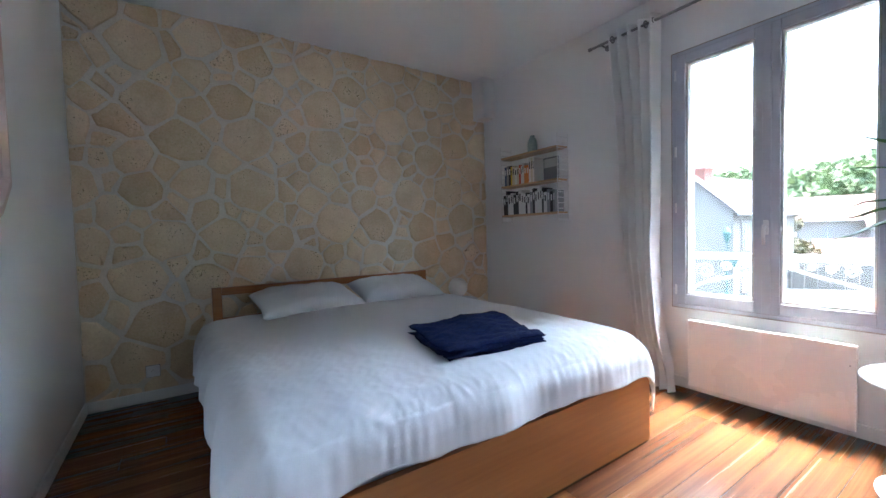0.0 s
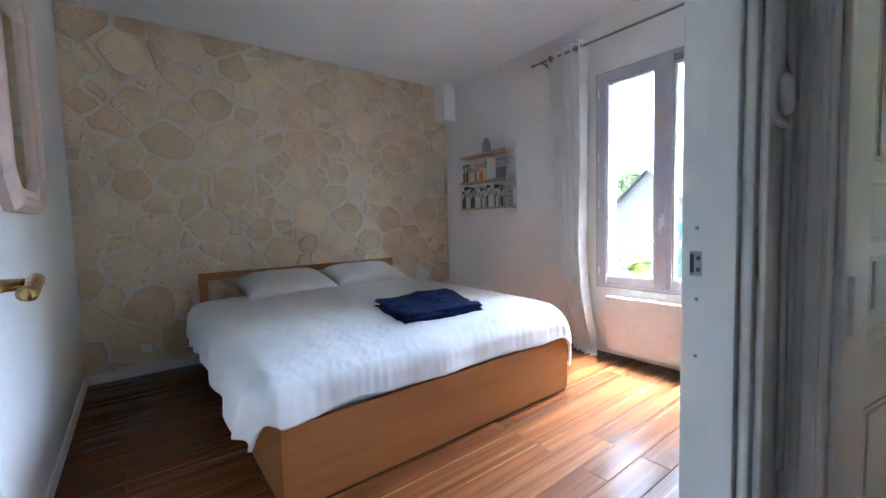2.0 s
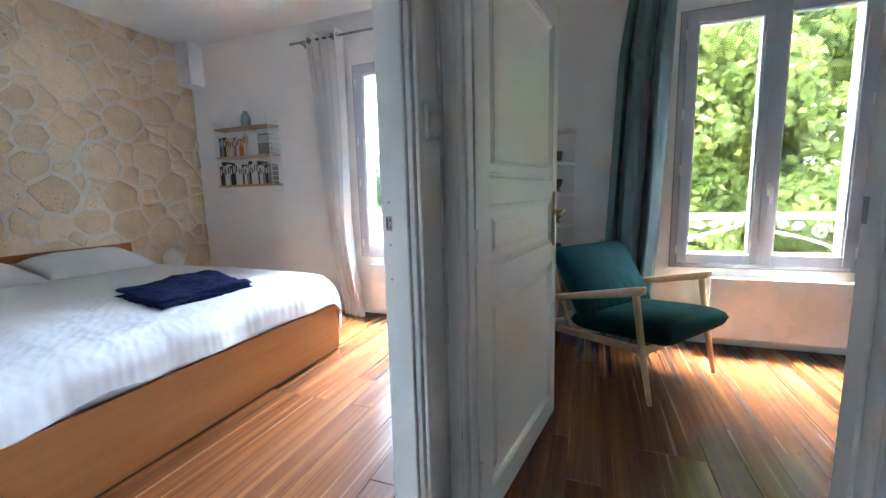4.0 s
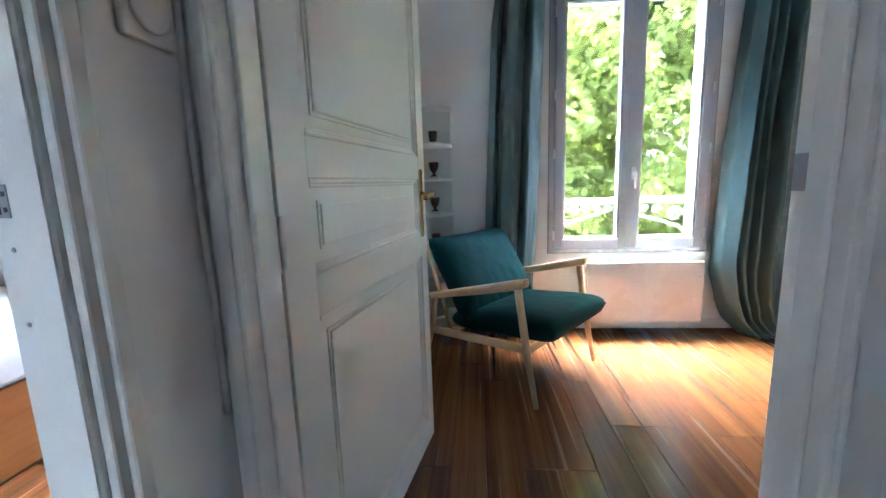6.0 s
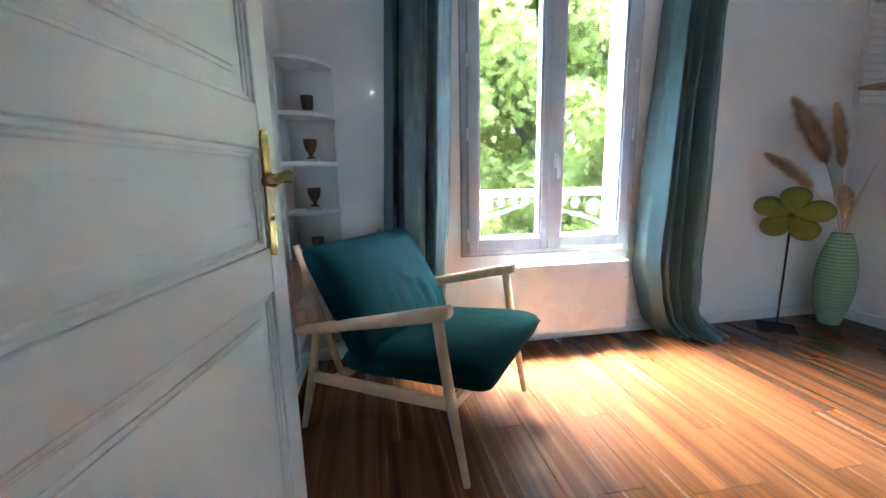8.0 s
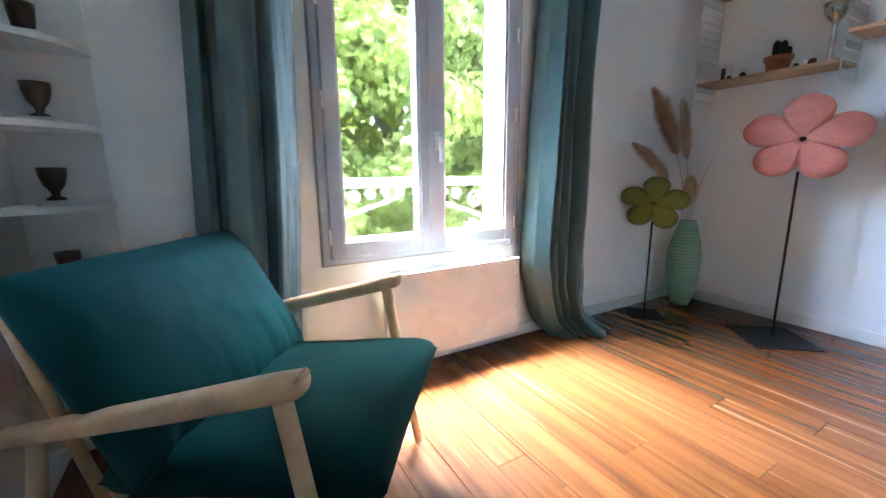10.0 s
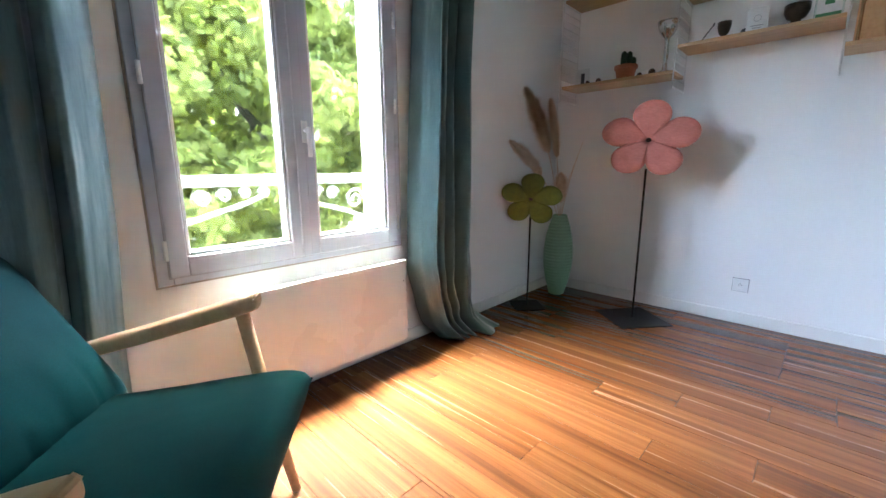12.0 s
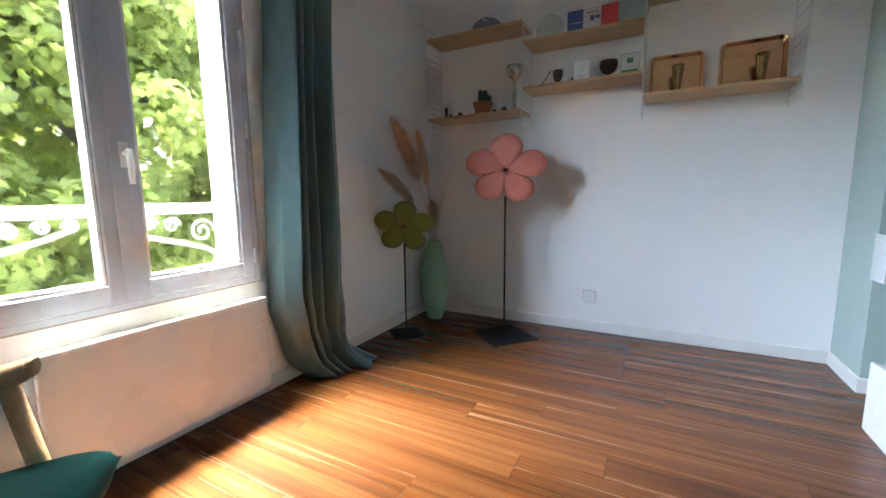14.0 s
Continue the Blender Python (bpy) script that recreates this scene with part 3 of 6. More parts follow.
def panel_door(name, label, width, at, rz, panels, height=2.04, both=True, handle_z=1.08):
    """Leaf along +x from its hinge, its near face at y = 0, thickness towards +y."""
    d = thing(name, label, "door", at=at, rz=rz, kind="structure")
    T, st = 0.04, 0.105
    x0, x1 = st, width - 0.074
    zs = [0.012] + [v for p in panels for v in p] + [height]
    bm = bmesh.new()
    box(bm, 0, 0, 0.012, x0, T, height, bevel=0.003)
    box(bm, x1, 0, 0.012, width, T, height, bevel=0.003)
    for i in range(0, len(zs), 2):
        box(bm, x0 - 0.001, 0.0008, zs[i], x1 + 0.001, T - 0.0008, zs[i + 1], bevel=0.003)
    part("leaf_frame", bm, M["door"], d)
    for z0, z1 in panels:
        bm = box(bmesh.new(), x0, 0.0165, z0, x1, T - 0.0165, z1)
        i, e_ = 0.048, 0.009
        for face, k in ((0.0165, -1), (T - 0.0165, 1)):
            # raised field: a sharp quirk, then a flat a little proud of the sunk margin
            rings = []
            for g, h in ((i, 0.0), (i, 0.0035), (i + e_, 0.0035), (i + e_, 0.0075), (i + e_ + 0.004, 0.0085)):
                rings.append([bm.verts.new((x, face + k * h, z)) for x, z in ((x0 + g, z0 + g), (x1 - g, z0 + g), (x1 - g, z1 - g), (x0 + g, z1 - g))])
            for p, q in zip(rings, rings[1:]):
                for n in range(4):
                    bm.faces.new((p[n], p[(n + 1) % 4], q[(n + 1) % 4], q[n]))
            bm.faces.new(rings[-1])
        bmesh.ops.recalc_face_normals(bm, faces=bm.faces)
        pn = part("panel", bm, M["door"], d)
        bm = bmesh.new()
        for face, k in ((0.017, -1), (T - 0.017, 1)):
            for g, h in ((0.020, 0.006), (0.012, 0.011)):
                lo, hi = sorted((face, face + k * h))
                for c in ((x0, z0, x0 + g, z1), (x1 - g, z0, x1, z1), (x0 + g, z0, x1 - g, z0 + g), (x0 + g, z1 - g, x1 - g, z1)):
                    box(bm, c[0], lo, c[1], c[2], hi, c[3], bevel=0.003, seg=1)
        part("moulding", bm, M["door"], pn)
    brass_handle(d, -1, width - 0.062, handle_z, 0.0)
    brass_handle(d, 1, width - 0.062, handle_z, T)
    for hz in (0.25, 1.02, 1.80):
        bm = tube(bmesh.new(), [(-0.004, -0.006, hz - 0.05), (-0.004, -0.006, hz + 0.05)], 0.007, 10)
        part("hinge", bm, M["trim"], d)
    return d


PANELS = [(0.125, 0.836), (0.933, 1.141), (1.230, 1.93)]
panel_door("door_2", "white painted panelled door standing open into the room", 0.925, (2.642, -1.122, 0), -10.0, PANELS)
panel_door("door_1", "white painted panelled bedroom door standing open against the wall", 0.65, (1.570, -0.943, 0), 98.0, PANELS, handle_z=1.105)


def frame_member(bm, x0, y0, x1, y1, z1=2.06, bevel=0.005):
    box(bm, x0, y0, 0.0, x1, y1, z1, bevel=bevel)


# bedroom door frame: lining, stop, casings
fr = thing("door_frame_1", "white painted door frame with worn edges", "door frame", at=(0, 0, 0), kind="structure")
for nm, cs in (("lining", [(2.286, -1.064, 2.318, -0.996, 2.06)]), ("lining", [(1.535, -1.064, 1.5660, -0.9965, 2.06), (1.535, -0.996, 1.5800, -0.950, 2.06)]),
               ("casing", [(2.294, -1.078, 2.340, -1.0645, 2.06), (2.308, -1.088, 2.334, -1.0785, 2.06)]), ("casing", [(1.490, -1.074, 1.553, -1.0645, 2.06)]),
               ("stop", [(2.2835, -1.063, 2.2857, -1.029, 2.05)]), ("stop", [(1.5662, -1.060, 1.5680, -1.010, 2.05)])):
    bm = bmesh.new()
    for c in cs:
        frame_member(bm, *c, bevel=0.0008 if nm == "stop" else 0.004)
    part(nm, bm, M["trim"], fr)
part("head", B(1.552, -1.064, 2.061, 2.318, -0.996, 2.10, bevel=0.004), M["trim"], fr)
bm = B(2.2842, -1.0230, 1.099, 2.2858, -1.0085, 1.133, bevel=0.0005)
sp = part("strike_plate", bm, M["steel"], fr, "worn steel strike plate")
part("strike_hole", B(2.2836, -1.0215, 1.121, 2.2841, -1.0175, 1.126), M["hole"], sp)
part("strike_hole", B(2.2836, -1.0215, 1.105, 2.2841, -1.0175, 1.110), M["hole"], sp)
part("strike_mouth", B(2.2836, -1.0140, 1.103, 2.2841, -1.0095, 1.129), M["hole"], sp)
for zz in (1.165, 1.066, 0.985):
    bm = lathe(bmesh.new(), [(0.0028, 0), (0.002, 0.0008)], 10)
    ob = part("filled_screw_hole", bm, M["grey"], fr)
    ob.matrix_local = pose(2.2858, -1.017, zz, 0, -90, 0)

# second door frame
fr = thing("door_frame_2", "white painted door frame with rounded casing", "door frame", at=(0, 0, 0), kind="structure")
for nm, cs in (("lining", [(2.515, -1.118, 2.638, -1.100, 2.06)]), ("lining", [(2.515, -2.045, 2.638, -2.017, 2.06)]),
               ("casing", [(2.507, -1.117, 2.5295, -1.078, 2.06), (2.496, -1.112, 2.5065, -1.090, 2.06)]), ("casing", [(2.505, -2.10, 2.5295, -2.03, 2.06)]),
               ("casing", [(2.6305, -2.105, 2.645, -2.03, 2.06)]), ("stop", [(2.545, -1.130, 2.594, -1.1185, 2.05)]), ("stop", [(2.545, -2.0165, 2.594, -2.005, 2.05)])):
    bm = bmesh.new()
    for c in cs:
        frame_member(bm, *c)
    part(nm, bm, M["trim"], fr)
part("head", B(2.515, -2.09, 2.061, 2.638, -1.10, 2.10, bevel=0.004), M["trim"], fr)
sp = part("strike_plate", B(2.60, -2.0165, 1.09, 2.632, -2.0145, 1.15, bevel=0.0006), M["steel"], fr, "steel strike plate")
part("hinge_leaf", B(2.596, -1.1205, 0.96, 2.636, -1.1185, 1.07, bevel=0.0006), M["trim"], fr)
bm = tube(bmesh.new(), [(2.508 + 0.003 * math.sin(k * 1.3), -1.0665, 0.75 + k * 0.11) for k in range(20)], 0.0055, 8)
solid("conduit", bm, M["trim"], "white painted cable running up the corner of the hall", "cable", kind="structure", smooth=True)


def outlet(name, label, at, rz):
    """French socket: plate, round well, pins. Faces -y before turning."""
    o = thing(name, label, "socket", "wall sockets", at=at, rz=rz)
    # darker plate behind the cover, added to draw its shadow line on the wall
    part("shadow_outline", B(-0.044, -0.006, -0.044, 0.044, 0.0, 0.044, bevel=0.002), M["steel"], o)
    part("plate", B(-0.041, -0.012, -0.041, 0.041, -0.0065, 0.041, bevel=0.0025), M["whitepvc"], o)
    bm = lathe(bmesh.new(), [(0.0, 0.0008), (0.0185, 0.0008), (0.0185, 0.004), (0.022, 0.005), (0.022, 0.0)], 24)
    w = part("socket_well", bm, M["whitepvc"], o)
    w.matrix_local = pose(0, -0.0122, 0, 90, 0, 0)
    for dx, dz in ((-0.009, 0), (0.009, 0), (0, 0.010)):
        bm = lathe(bmesh.new(), [(0.0024, 0), (0.0024, 0.002)], 10)
        h = part("contact", bm, M["hole"], w)
        h.matrix_local = pose(dx, dz, 0.0)
    return o


outlet("wall_socket", "white square power socket low on the stone wall", (1.682, STONE - 0.012, 0.222), 0)
outlet("wall_socket", "white square power socket low on the plain wall", (3.567, SOUTH, 0.256), 180)
sw = thing("light_switch", "white wall switch with a round dial beside the doorway", "switch", at=(2.449, PART_S, 1.358))
part("plate", B(-0.043, -0.011, -0.043, 0.043, 0.0, 0.043, bevel=0.004), M["whitepvc"], sw)
bm = lathe(bmesh.new(), [(0.0, 0.009), (0.026, 0.009), (0.030, 0.006), (0.031, 0.0)], 28)
d = part("dial", bm, M["whitepvc"], sw, smooth=True)
d.matrix_local = pose(0, -0.0112, 0, 90, 0, 0)


# ---- curtains ----
def curtain(name, label, material, rows, folds, seed, x_off=0.10, lining=None, group="", toe=0.0, crush=0.0, n=150):
    """rows: (z, y0, y1). folds: (share of the width, depth towards the room), creases and crests in turn.
    toe: how far the hem at the y0 end runs out over the floor; crush: slanting crumples above the hem."""
    rows = sorted(rows)
    zs = [r_[0] for r_ in rows]
    us, ds = [p[0] for p in folds], [p[1] for p in folds]

    def at(z, k):
        return float(np.interp(z, zs, [r_[k] for r_ in rows]))

    z_lo, z_hi = zs[0], zs[-1]

    def f(u, v):
        z = z_lo + (z_hi - z_lo) * v
        y0_, y1_ = at(z, 1), at(z, 2)
        low = max(0.0, 1 - z / 0.75)                    # 1 at the hem, 0 at knee height
        uu = u + (0.020 * nz(u * 3, z * 0.9, seed) + 0.012 * nz(u * 6, z * 2.0, seed + 5)) * min(1, 8 * u * (1 - u))
        d = sum(float(np.interp(uu + o, us, ds)) * w for o, w in ((-0.010, 0.3), (0, 0.4), (0.010, 0.3)))
        d *= 0.92 + 0.30 * nz(u * 4, z * 1.1, seed + 3)
        d += 0.0025 * nz(u * 20, z * 3, seed + 7) + 0.0010 * nz(u * 50, z * 14, seed + 8)
        d += crush * low * (0.030 * nz(u * 5 + z * 3.5, z * 5 - u * 2, seed + 11) + 0.016 * nz(u * 11 - z * 6, z * 9, seed + 13))
        d += toe * max(0.0, 1 - z / 0.16) ** 2 * (0.30 + 0.70 * (1 - u) ** 2)
        y = y0_ + (y1_ - y0_) * u + crush * low * 0.012 * nz(u * 7, z * 6, seed + 17) - 0.25 * toe * max(0.0, 1 - z / 0.10) ** 2 * (1 - u) ** 3
        return (min(EAST - x_off - d + 0.05, EAST - 0.012), y, z)

    c = thing(name, label, "curtain", group, at=(0, 0, 0))
    ob = part("cloth", grid(bmesh.new(), f, n, 110), material, c, smooth=True)
    thicken(ob, 0.003)
    if lining:
        def edge(u, v):
            p = f(lining + 0.05 * u, v)
            return (p[0] - 0.006, p[1], p[2])
        ob2 = part("lining_edge", grid(bmesh.new(), edge, 8, 110), M["lining"], c, "pale grey lining turned outwards", smooth=True)
        thicken(ob2, 0.002)
    return c


def even(n, depth, seed):
    """Regular eyelet folds: crease, crest, crease, of slightly different depth and width."""
    out = []
    for k in range(2 * n + 1):
        j = 0.16 * math.sin(k * 2.3 + seed) if 0 < k < 2 * n else 0.0
        out.append(((k + j) / (2 * n), (depth if k % 2 else 0.0) * (0.85 + 0.25 * math.sin(k * 1.7 + seed))))
    return out


curtain("curtain", "white linen eyelet curtain hanging to the floor", M["sheer"],
        [(0.004, 0.655, 0.90), (0.12, 0.69, 0.92), (0.45, 0.755, 0.99), (0.95, 0.79, 1.06), (1.3, 0.785, 1.09), (2.1, 0.775, 1.14), (2.72, 0.77, 1.195)],
        even(5, 0.10, 1.0), 1.0, x_off=0.105, group="white bedroom curtains", toe=0.10, crush=0.6)
curtain("curtain", "white linen eyelet curtain behind the potted plant", M["sheer"],
        [(0.004, -0.88, -0.47), (0.9, -0.85, -0.46), (2.72, -0.85, -0.44)], even(5, 0.07, 5.0), 5.0, x_off=0.105, group="white bedroom curtains")
curtain("curtain", "teal satin curtain with a grey lining edge", M["curtain"],
        [(0.006, -1.88, -1.53), (0.4, -1.89, -1.535), (0.82, -1.92, -1.55), (2.15, -1.96, -1.61), (2.70, -1.975, -1.69)],
        [(0.0, 0.02), (0.05, 0.06), (0.24, 0.13), (0.29, 0.12), (0.33, -0.03), (0.36, -0.03), (0.41, 0.10), (0.52, 0.15), (0.72, 0.13), (0.77, -0.02), (0.81, -0.03), (0.87, 0.09), (1.0, 0.04)],
        2.0, x_off=0.125, lining=0.34, group="teal curtains")
curtain("curtain", "teal satin curtain pooling on the floor", M["curtain"],
        [(0.005, -3.70, -3.335), (0.10, -3.675, -3.255), (0.25, -3.68, -3.185), (0.48, -3.67, -3.140), (1.13, -3.675, -3.165), (2.09, -3.65, -3.235), (2.70, -3.64, -3.28)],
        [(0.0, -0.02), (0.05, 0.02), (0.30, 0.115), (0.37, 0.15), (0.40, 0.13), (0.425, -0.02), (0.455, -0.01), (0.52, 0.11), (0.56, 0.12), (0.585, -0.02), (0.61, -0.02), (0.65, 0.10), (0.69, 0.09), (0.71, -0.01), (0.735, 0.0), (0.78, 0.13), (0.93, 0.06), (1.0, -0.02)],
        4.2, x_off=0.115, group="teal curtains", toe=0.20, crush=1.0)


def rod(y0, y1, z, label, rings):
    r_ = thing("curtain_rod", label, "curtain rod", at=(EAST - 0.10, 0, z))
    part("pole", tube(bmesh.new(), [(0, y0, 0), (0, y1, 0)], 0.010, 14), M["steel"], r_, smooth=True)
    for y in (y0, y1):
        part("finial", tube(bmesh.new(), [(0, y - 0.012, 0), (0, y + 0.012, 0)], 0.0135, 14), M["steel"], r_)
    for y in rings:
        pts = [(0.023 * math.cos(k * math.pi / 8), y, 0.023 * math.sin(k * math.pi / 8)) for k in range(16)]
        part("ring", tube(bmesh.new(), pts, 0.006, 8, closed=True), M["steel"], r_)
    for y in (y0 + 0.12, y1 - 0.10):
        bm = tube(bmesh.new(), [(0, y, 0), (0.05, y, -0.004), (0.10, y, -0.004)], 0.007, 10)
        tube(bm, [(0.094, y, -0.004), (0.0995, y, -0.004)], 0.024, 16)
        part("bracket", bm, M["steel"], r_)
    return r_


rod(-1.0, 1.335, 2.668, "dark steel curtain rod with ring brackets", (1.13, 0.99, 0.86, 0.80))
rod(-3.95, -1.35, 2.66, "dark steel curtain rod above the window", (-1.7, -1.85, -3.4, -3.55))


# ---- bed ----
bed = thing("bed", "wide oak veneer bed frame with a low slatted headboard", "bed", at=(3.035, 0.393, 0))
HW = 0.955
part("footboard", B(-HW, 0.0, 0.012, HW, 0.03, 0.371, bevel=0.002), M["bed"], bed)
part("plinth", B(-HW + 0.02, 0.004, 0.0, HW - 0.02, 0.026, 0.0115), M["subfloor"], bed)
for sx in (-1, 1):
    lo, hi = sorted((sx * HW, sx * (HW - 0.028)))
    part("side_rail", B(lo, 0.0305, 0.012, hi, 2.34, 0.371, bevel=0.002), M["bed"], bed)
    lo, hi = sorted((sx * (HW + 0.004), sx * (HW - 0.062)))
    part("headboard_post", B(lo, 2.3405, 0.0, hi, 2.395, 0.80, bevel=0.003), M["bed"], bed)
part("headboard_rail", B(-HW + 0.063, 2.345, 0.738, HW - 0.063, 2.39, 0.797, bevel=0.003), M["bed"], bed)
part("headboard_panel", B(-HW + 0.063, 2.355, 0.20, HW - 0.063, 2.38, 0.56, bevel=0.003), M["bed"], bed)
part("slat_base", B(-HW + 0.03, 0.035, 0.20, HW - 0.03, 2.335, 0.235), M["bed"], bed)

bm = B(-0.91, 0.06, 0.236, 0.91, 2.30, 0.50, bevel=0.04, seg=3)
solid("mattress", bm, M["linen"], "white mattress under the duvet", "mattress", at=(3.035, 0.393, 0), smooth=True)


def drape(e, r_):
    """Sideways run and drop of cloth that goes e past an edge rounded by r_."""
    if e <= 0:
        return e, 0.0
    q = r_ * math.pi / 2
    if e < q:
        t_ = e / r_
        return r_ * math.sin(t_), r_ * (1 - math.cos(t_))
    return r_, r_ + (e - q)


def duvet(u, v):
    """u across from the wall side to the window side, v from foot to head."""
    cx, top = 3.035, 0.590
    left = 0.115 + 0.05 * (1 - v) ** 2 + 0.03 * nz(v * 4, 2.0) + 0.012 * nz(v * 13, 6.0)
    right = 0.24 + 0.03 * nz(v * 3, 7.0)
    foot = 0.142 + 0.022 * (1 - u) ** 2 + 0.034 * u * u + 0.022 * nz(u * 5, 4.0) + 0.012 * nz(u * 16, 4.0)
    s = -1.13 - left + u * (1.13 + 0.90 + left + right)
    b_ = -foot + v * (2.02 + foot)
    er = 0.13
    exl, exr, exf = max(0.0, -s - 0.955), max(0.0, s - 0.86), max(0.0, 0.12 - b_)
    h = math.hypot(exl, exf)
    turn = 2 * exl * exf / max(h * h, 1e-6)      # 1 in the middle of the rounded corner
    rc, dc = drape(h * (1 - 0.22 * turn), er)
    rl, dl = rc * exl / max(h, 1e-6), dc * exl / max(h, 1e-6)
    rf, df = rc * exf / max(h, 1e-6), dc * exf / max(h, 1e-6)
    rr, dr = drape(exr, er)
    x = min(max(s, -0.955), 0.86) - rl + rr
    y = max(b_, 0.12) - rf
    drop = dc + dr
    x -= 0.03 * min(1.0, dl / 0.25) * (0.6 + 0.3 * math.sin(v * 9 + 1.0))
    y -= 0.013 * min(1.0, df / 0.2) * (1.2 + 0.7 * math.sin(u * 17) + 0.4 * math.sin(u * 41 + 1))
    crown = 0.045 * (1 - (x / 1.1) ** 2) * min(1.0, max(0.0, (y + 0.15) / 0.5)) + 0.02 * math.sin(max(0, v) * 3.0)
    z = top + max(0.0, crown) - drop
    wr = 0.014 * nz(x * 2.6, y * 2.0, 1.7) + 0.004 * nz(x * 8, y * 5 + x * 3, 4.0) + 0.0018 * nz(x * 30 - y * 14, y * 24, 15.0)
    busy = 0.15 + 0.85 * min(1.0, max(0.0, 0.1 + nz(x * 1.4, y * 1.4, 40.0) + 0.8 * math.exp(-max(0.0, y) * 3.0)))
    rid = 0.3 * busy * (0.010 * (1 - abs(nz(x * 2.6 + y * 2.2, y * 2.6 - x * 1.5, 12.0))) ** 14 + 0.006 * (1 - abs(nz(x * 6 - y * 4, y * 6 + x * 3, 21.0))) ** 12)
    # creases that run from the top down over the foot and the open side
    edge = math.exp(-max(0.0, y - 0.05) * 3.5) + 0.7 * math.exp(-max(0.0, x + 1.0) * 4.0)
    rid += min(1.0, edge) * (0.0020 * (1 - abs(nz(x * 6 + y * 3.5, y * 3.0 - x, 51.0))) ** 9 + 0.0013 * (1 - abs(nz(x * 14 - y * 8, y * 9 + x * 2, 57.0))) ** 7 + 0.0014 * nz(x * 34 + y * 10, y * 22, 61.0))
    amt = 1.0 + 0.9 * min(1.0, (df + dl) / 0.15)
    fold = 0.018 * min(1.0, dl / 0.15) * math.sin(v * 44 + 2 * math.sin(v * 9)) * (0.6 + nz(v * 8, 1.0))
    return (cx + x + fold - 0.6 * wr * min(1, dl / 0.1), 0.393 + y - 0.7 * wr * amt * min(1, df / 0.1), max(z + (wr + rid) * amt * (1 if drop < 0.05 else 0.5), 0.02))


ob = solid("duvet", grid(bmesh.new(), duvet, 330, 330), M["linen"], "rumpled white cotton duvet hanging over the bed edge", "duvet", smooth=True)
thicken(ob, 0.018, -1.0)


def pillow(label, at, rz, tilt, L_=0.62, W_=0.42, H_=0.17, seed=0.0):
    def side(sgn):
        def f(u, v):
            a_, b_ = 2 * u - 1, 2 * v - 1
            px = a_ * (1 - 0.07 * (1 - b_ * b_))
            py = b_ * (1 - 0.09 * (1 - a_ * a_))
            h = max(0.0, (1 - a_ ** 4) * (1 - b_ ** 4)) ** 0.55
            w = 0.012 * nz(a_ * 4 + seed, b_ * 4, sgn) + 0.006 * nz(a_ * 10 + seed, b_ * 9, sgn)
            return (px * L_ / 2, py * W_ / 2, sgn * H_ / 2 * h + w * h)
        return f
    bm = grid(bmesh.new(), side(1), 36, 28)
    grid(bm, side(-1), 36, 28)
    bmesh.ops.remove_doubles(bm, verts=bm.verts, dist=0.0008)
    bmesh.ops.recalc_face_normals(bm, faces=bm.faces)
    ob = link("pillow", bm, M["linen"], True)
    ob.matrix_world = pose(*at) @ pose(0, 0, 0, 0, 0, rz) @ pose(0, 0, 0, tilt, 0, 0)
    return tagged(ob, label, "pillow", "pillows on the bed")


pillow("plump white cotton pillow leaning towards the headboard", (2.69, 2.34, 0.690), 3, 12, L_=0.76, W_=0.5, H_=0.19, seed=1.0)
pillow("plump white cotton pillow overlapping its neighbour", (3.47, 2.40, 0.690), -2, 12, L_=0.74, W_=0.5, H_=0.19, seed=4.0)

tw = thing("folded_towel", "navy blue terry towel folded in layers on the bed", "towel", at=(3.105, 0.795, 0.592), rz=-6)
for k in range(4):
    h0 = 0.025 * k
    ox = 0.010 * math.sin(k * 2.1)

    def slab(sgn, k=k, h0=h0, ox=ox):
        def f(u, v):
            a_, b_ = 2 * u - 1, 2 * v - 1
            ed = max(0.0, (1 - a_ ** 10) * (1 - b_ ** 10)) ** 0.5
            sag = 0.022 * nz(a_ * 1.3, b_ * 1.5, 3.0) + 0.010 * nz(a_ * 4, b_ * 5, k + 1.0) + 0.003 * nz(a_ * 22, b_ * 22, k + 2.0) + 0.02 * b_ * (k / 3) + 0.022 * max(0.0, a_ * 0.6 + b_ * 0.7 - 0.3) * (k / 3)
            return (ox + a_ * 0.275 + 0.03 * nz(b_ * 2, k), b_ * 0.215 + 0.03 * nz(a_ * 2, k + 5.0), h0 + 0.012 + sgn * 0.0150 * ed + sag)
        return f
    bm = grid(bmesh.new(), slab(1), 64, 56)
    grid(bm, slab(-1), 64, 56)
    bmesh.ops.remove_doubles(bm, verts=bm.verts, dist=0.0006)
    bmesh.ops.recalc_face_normals(bm, faces=bm.faces)
    part("towel_fold", bm, M["towel"], tw, smooth=True)

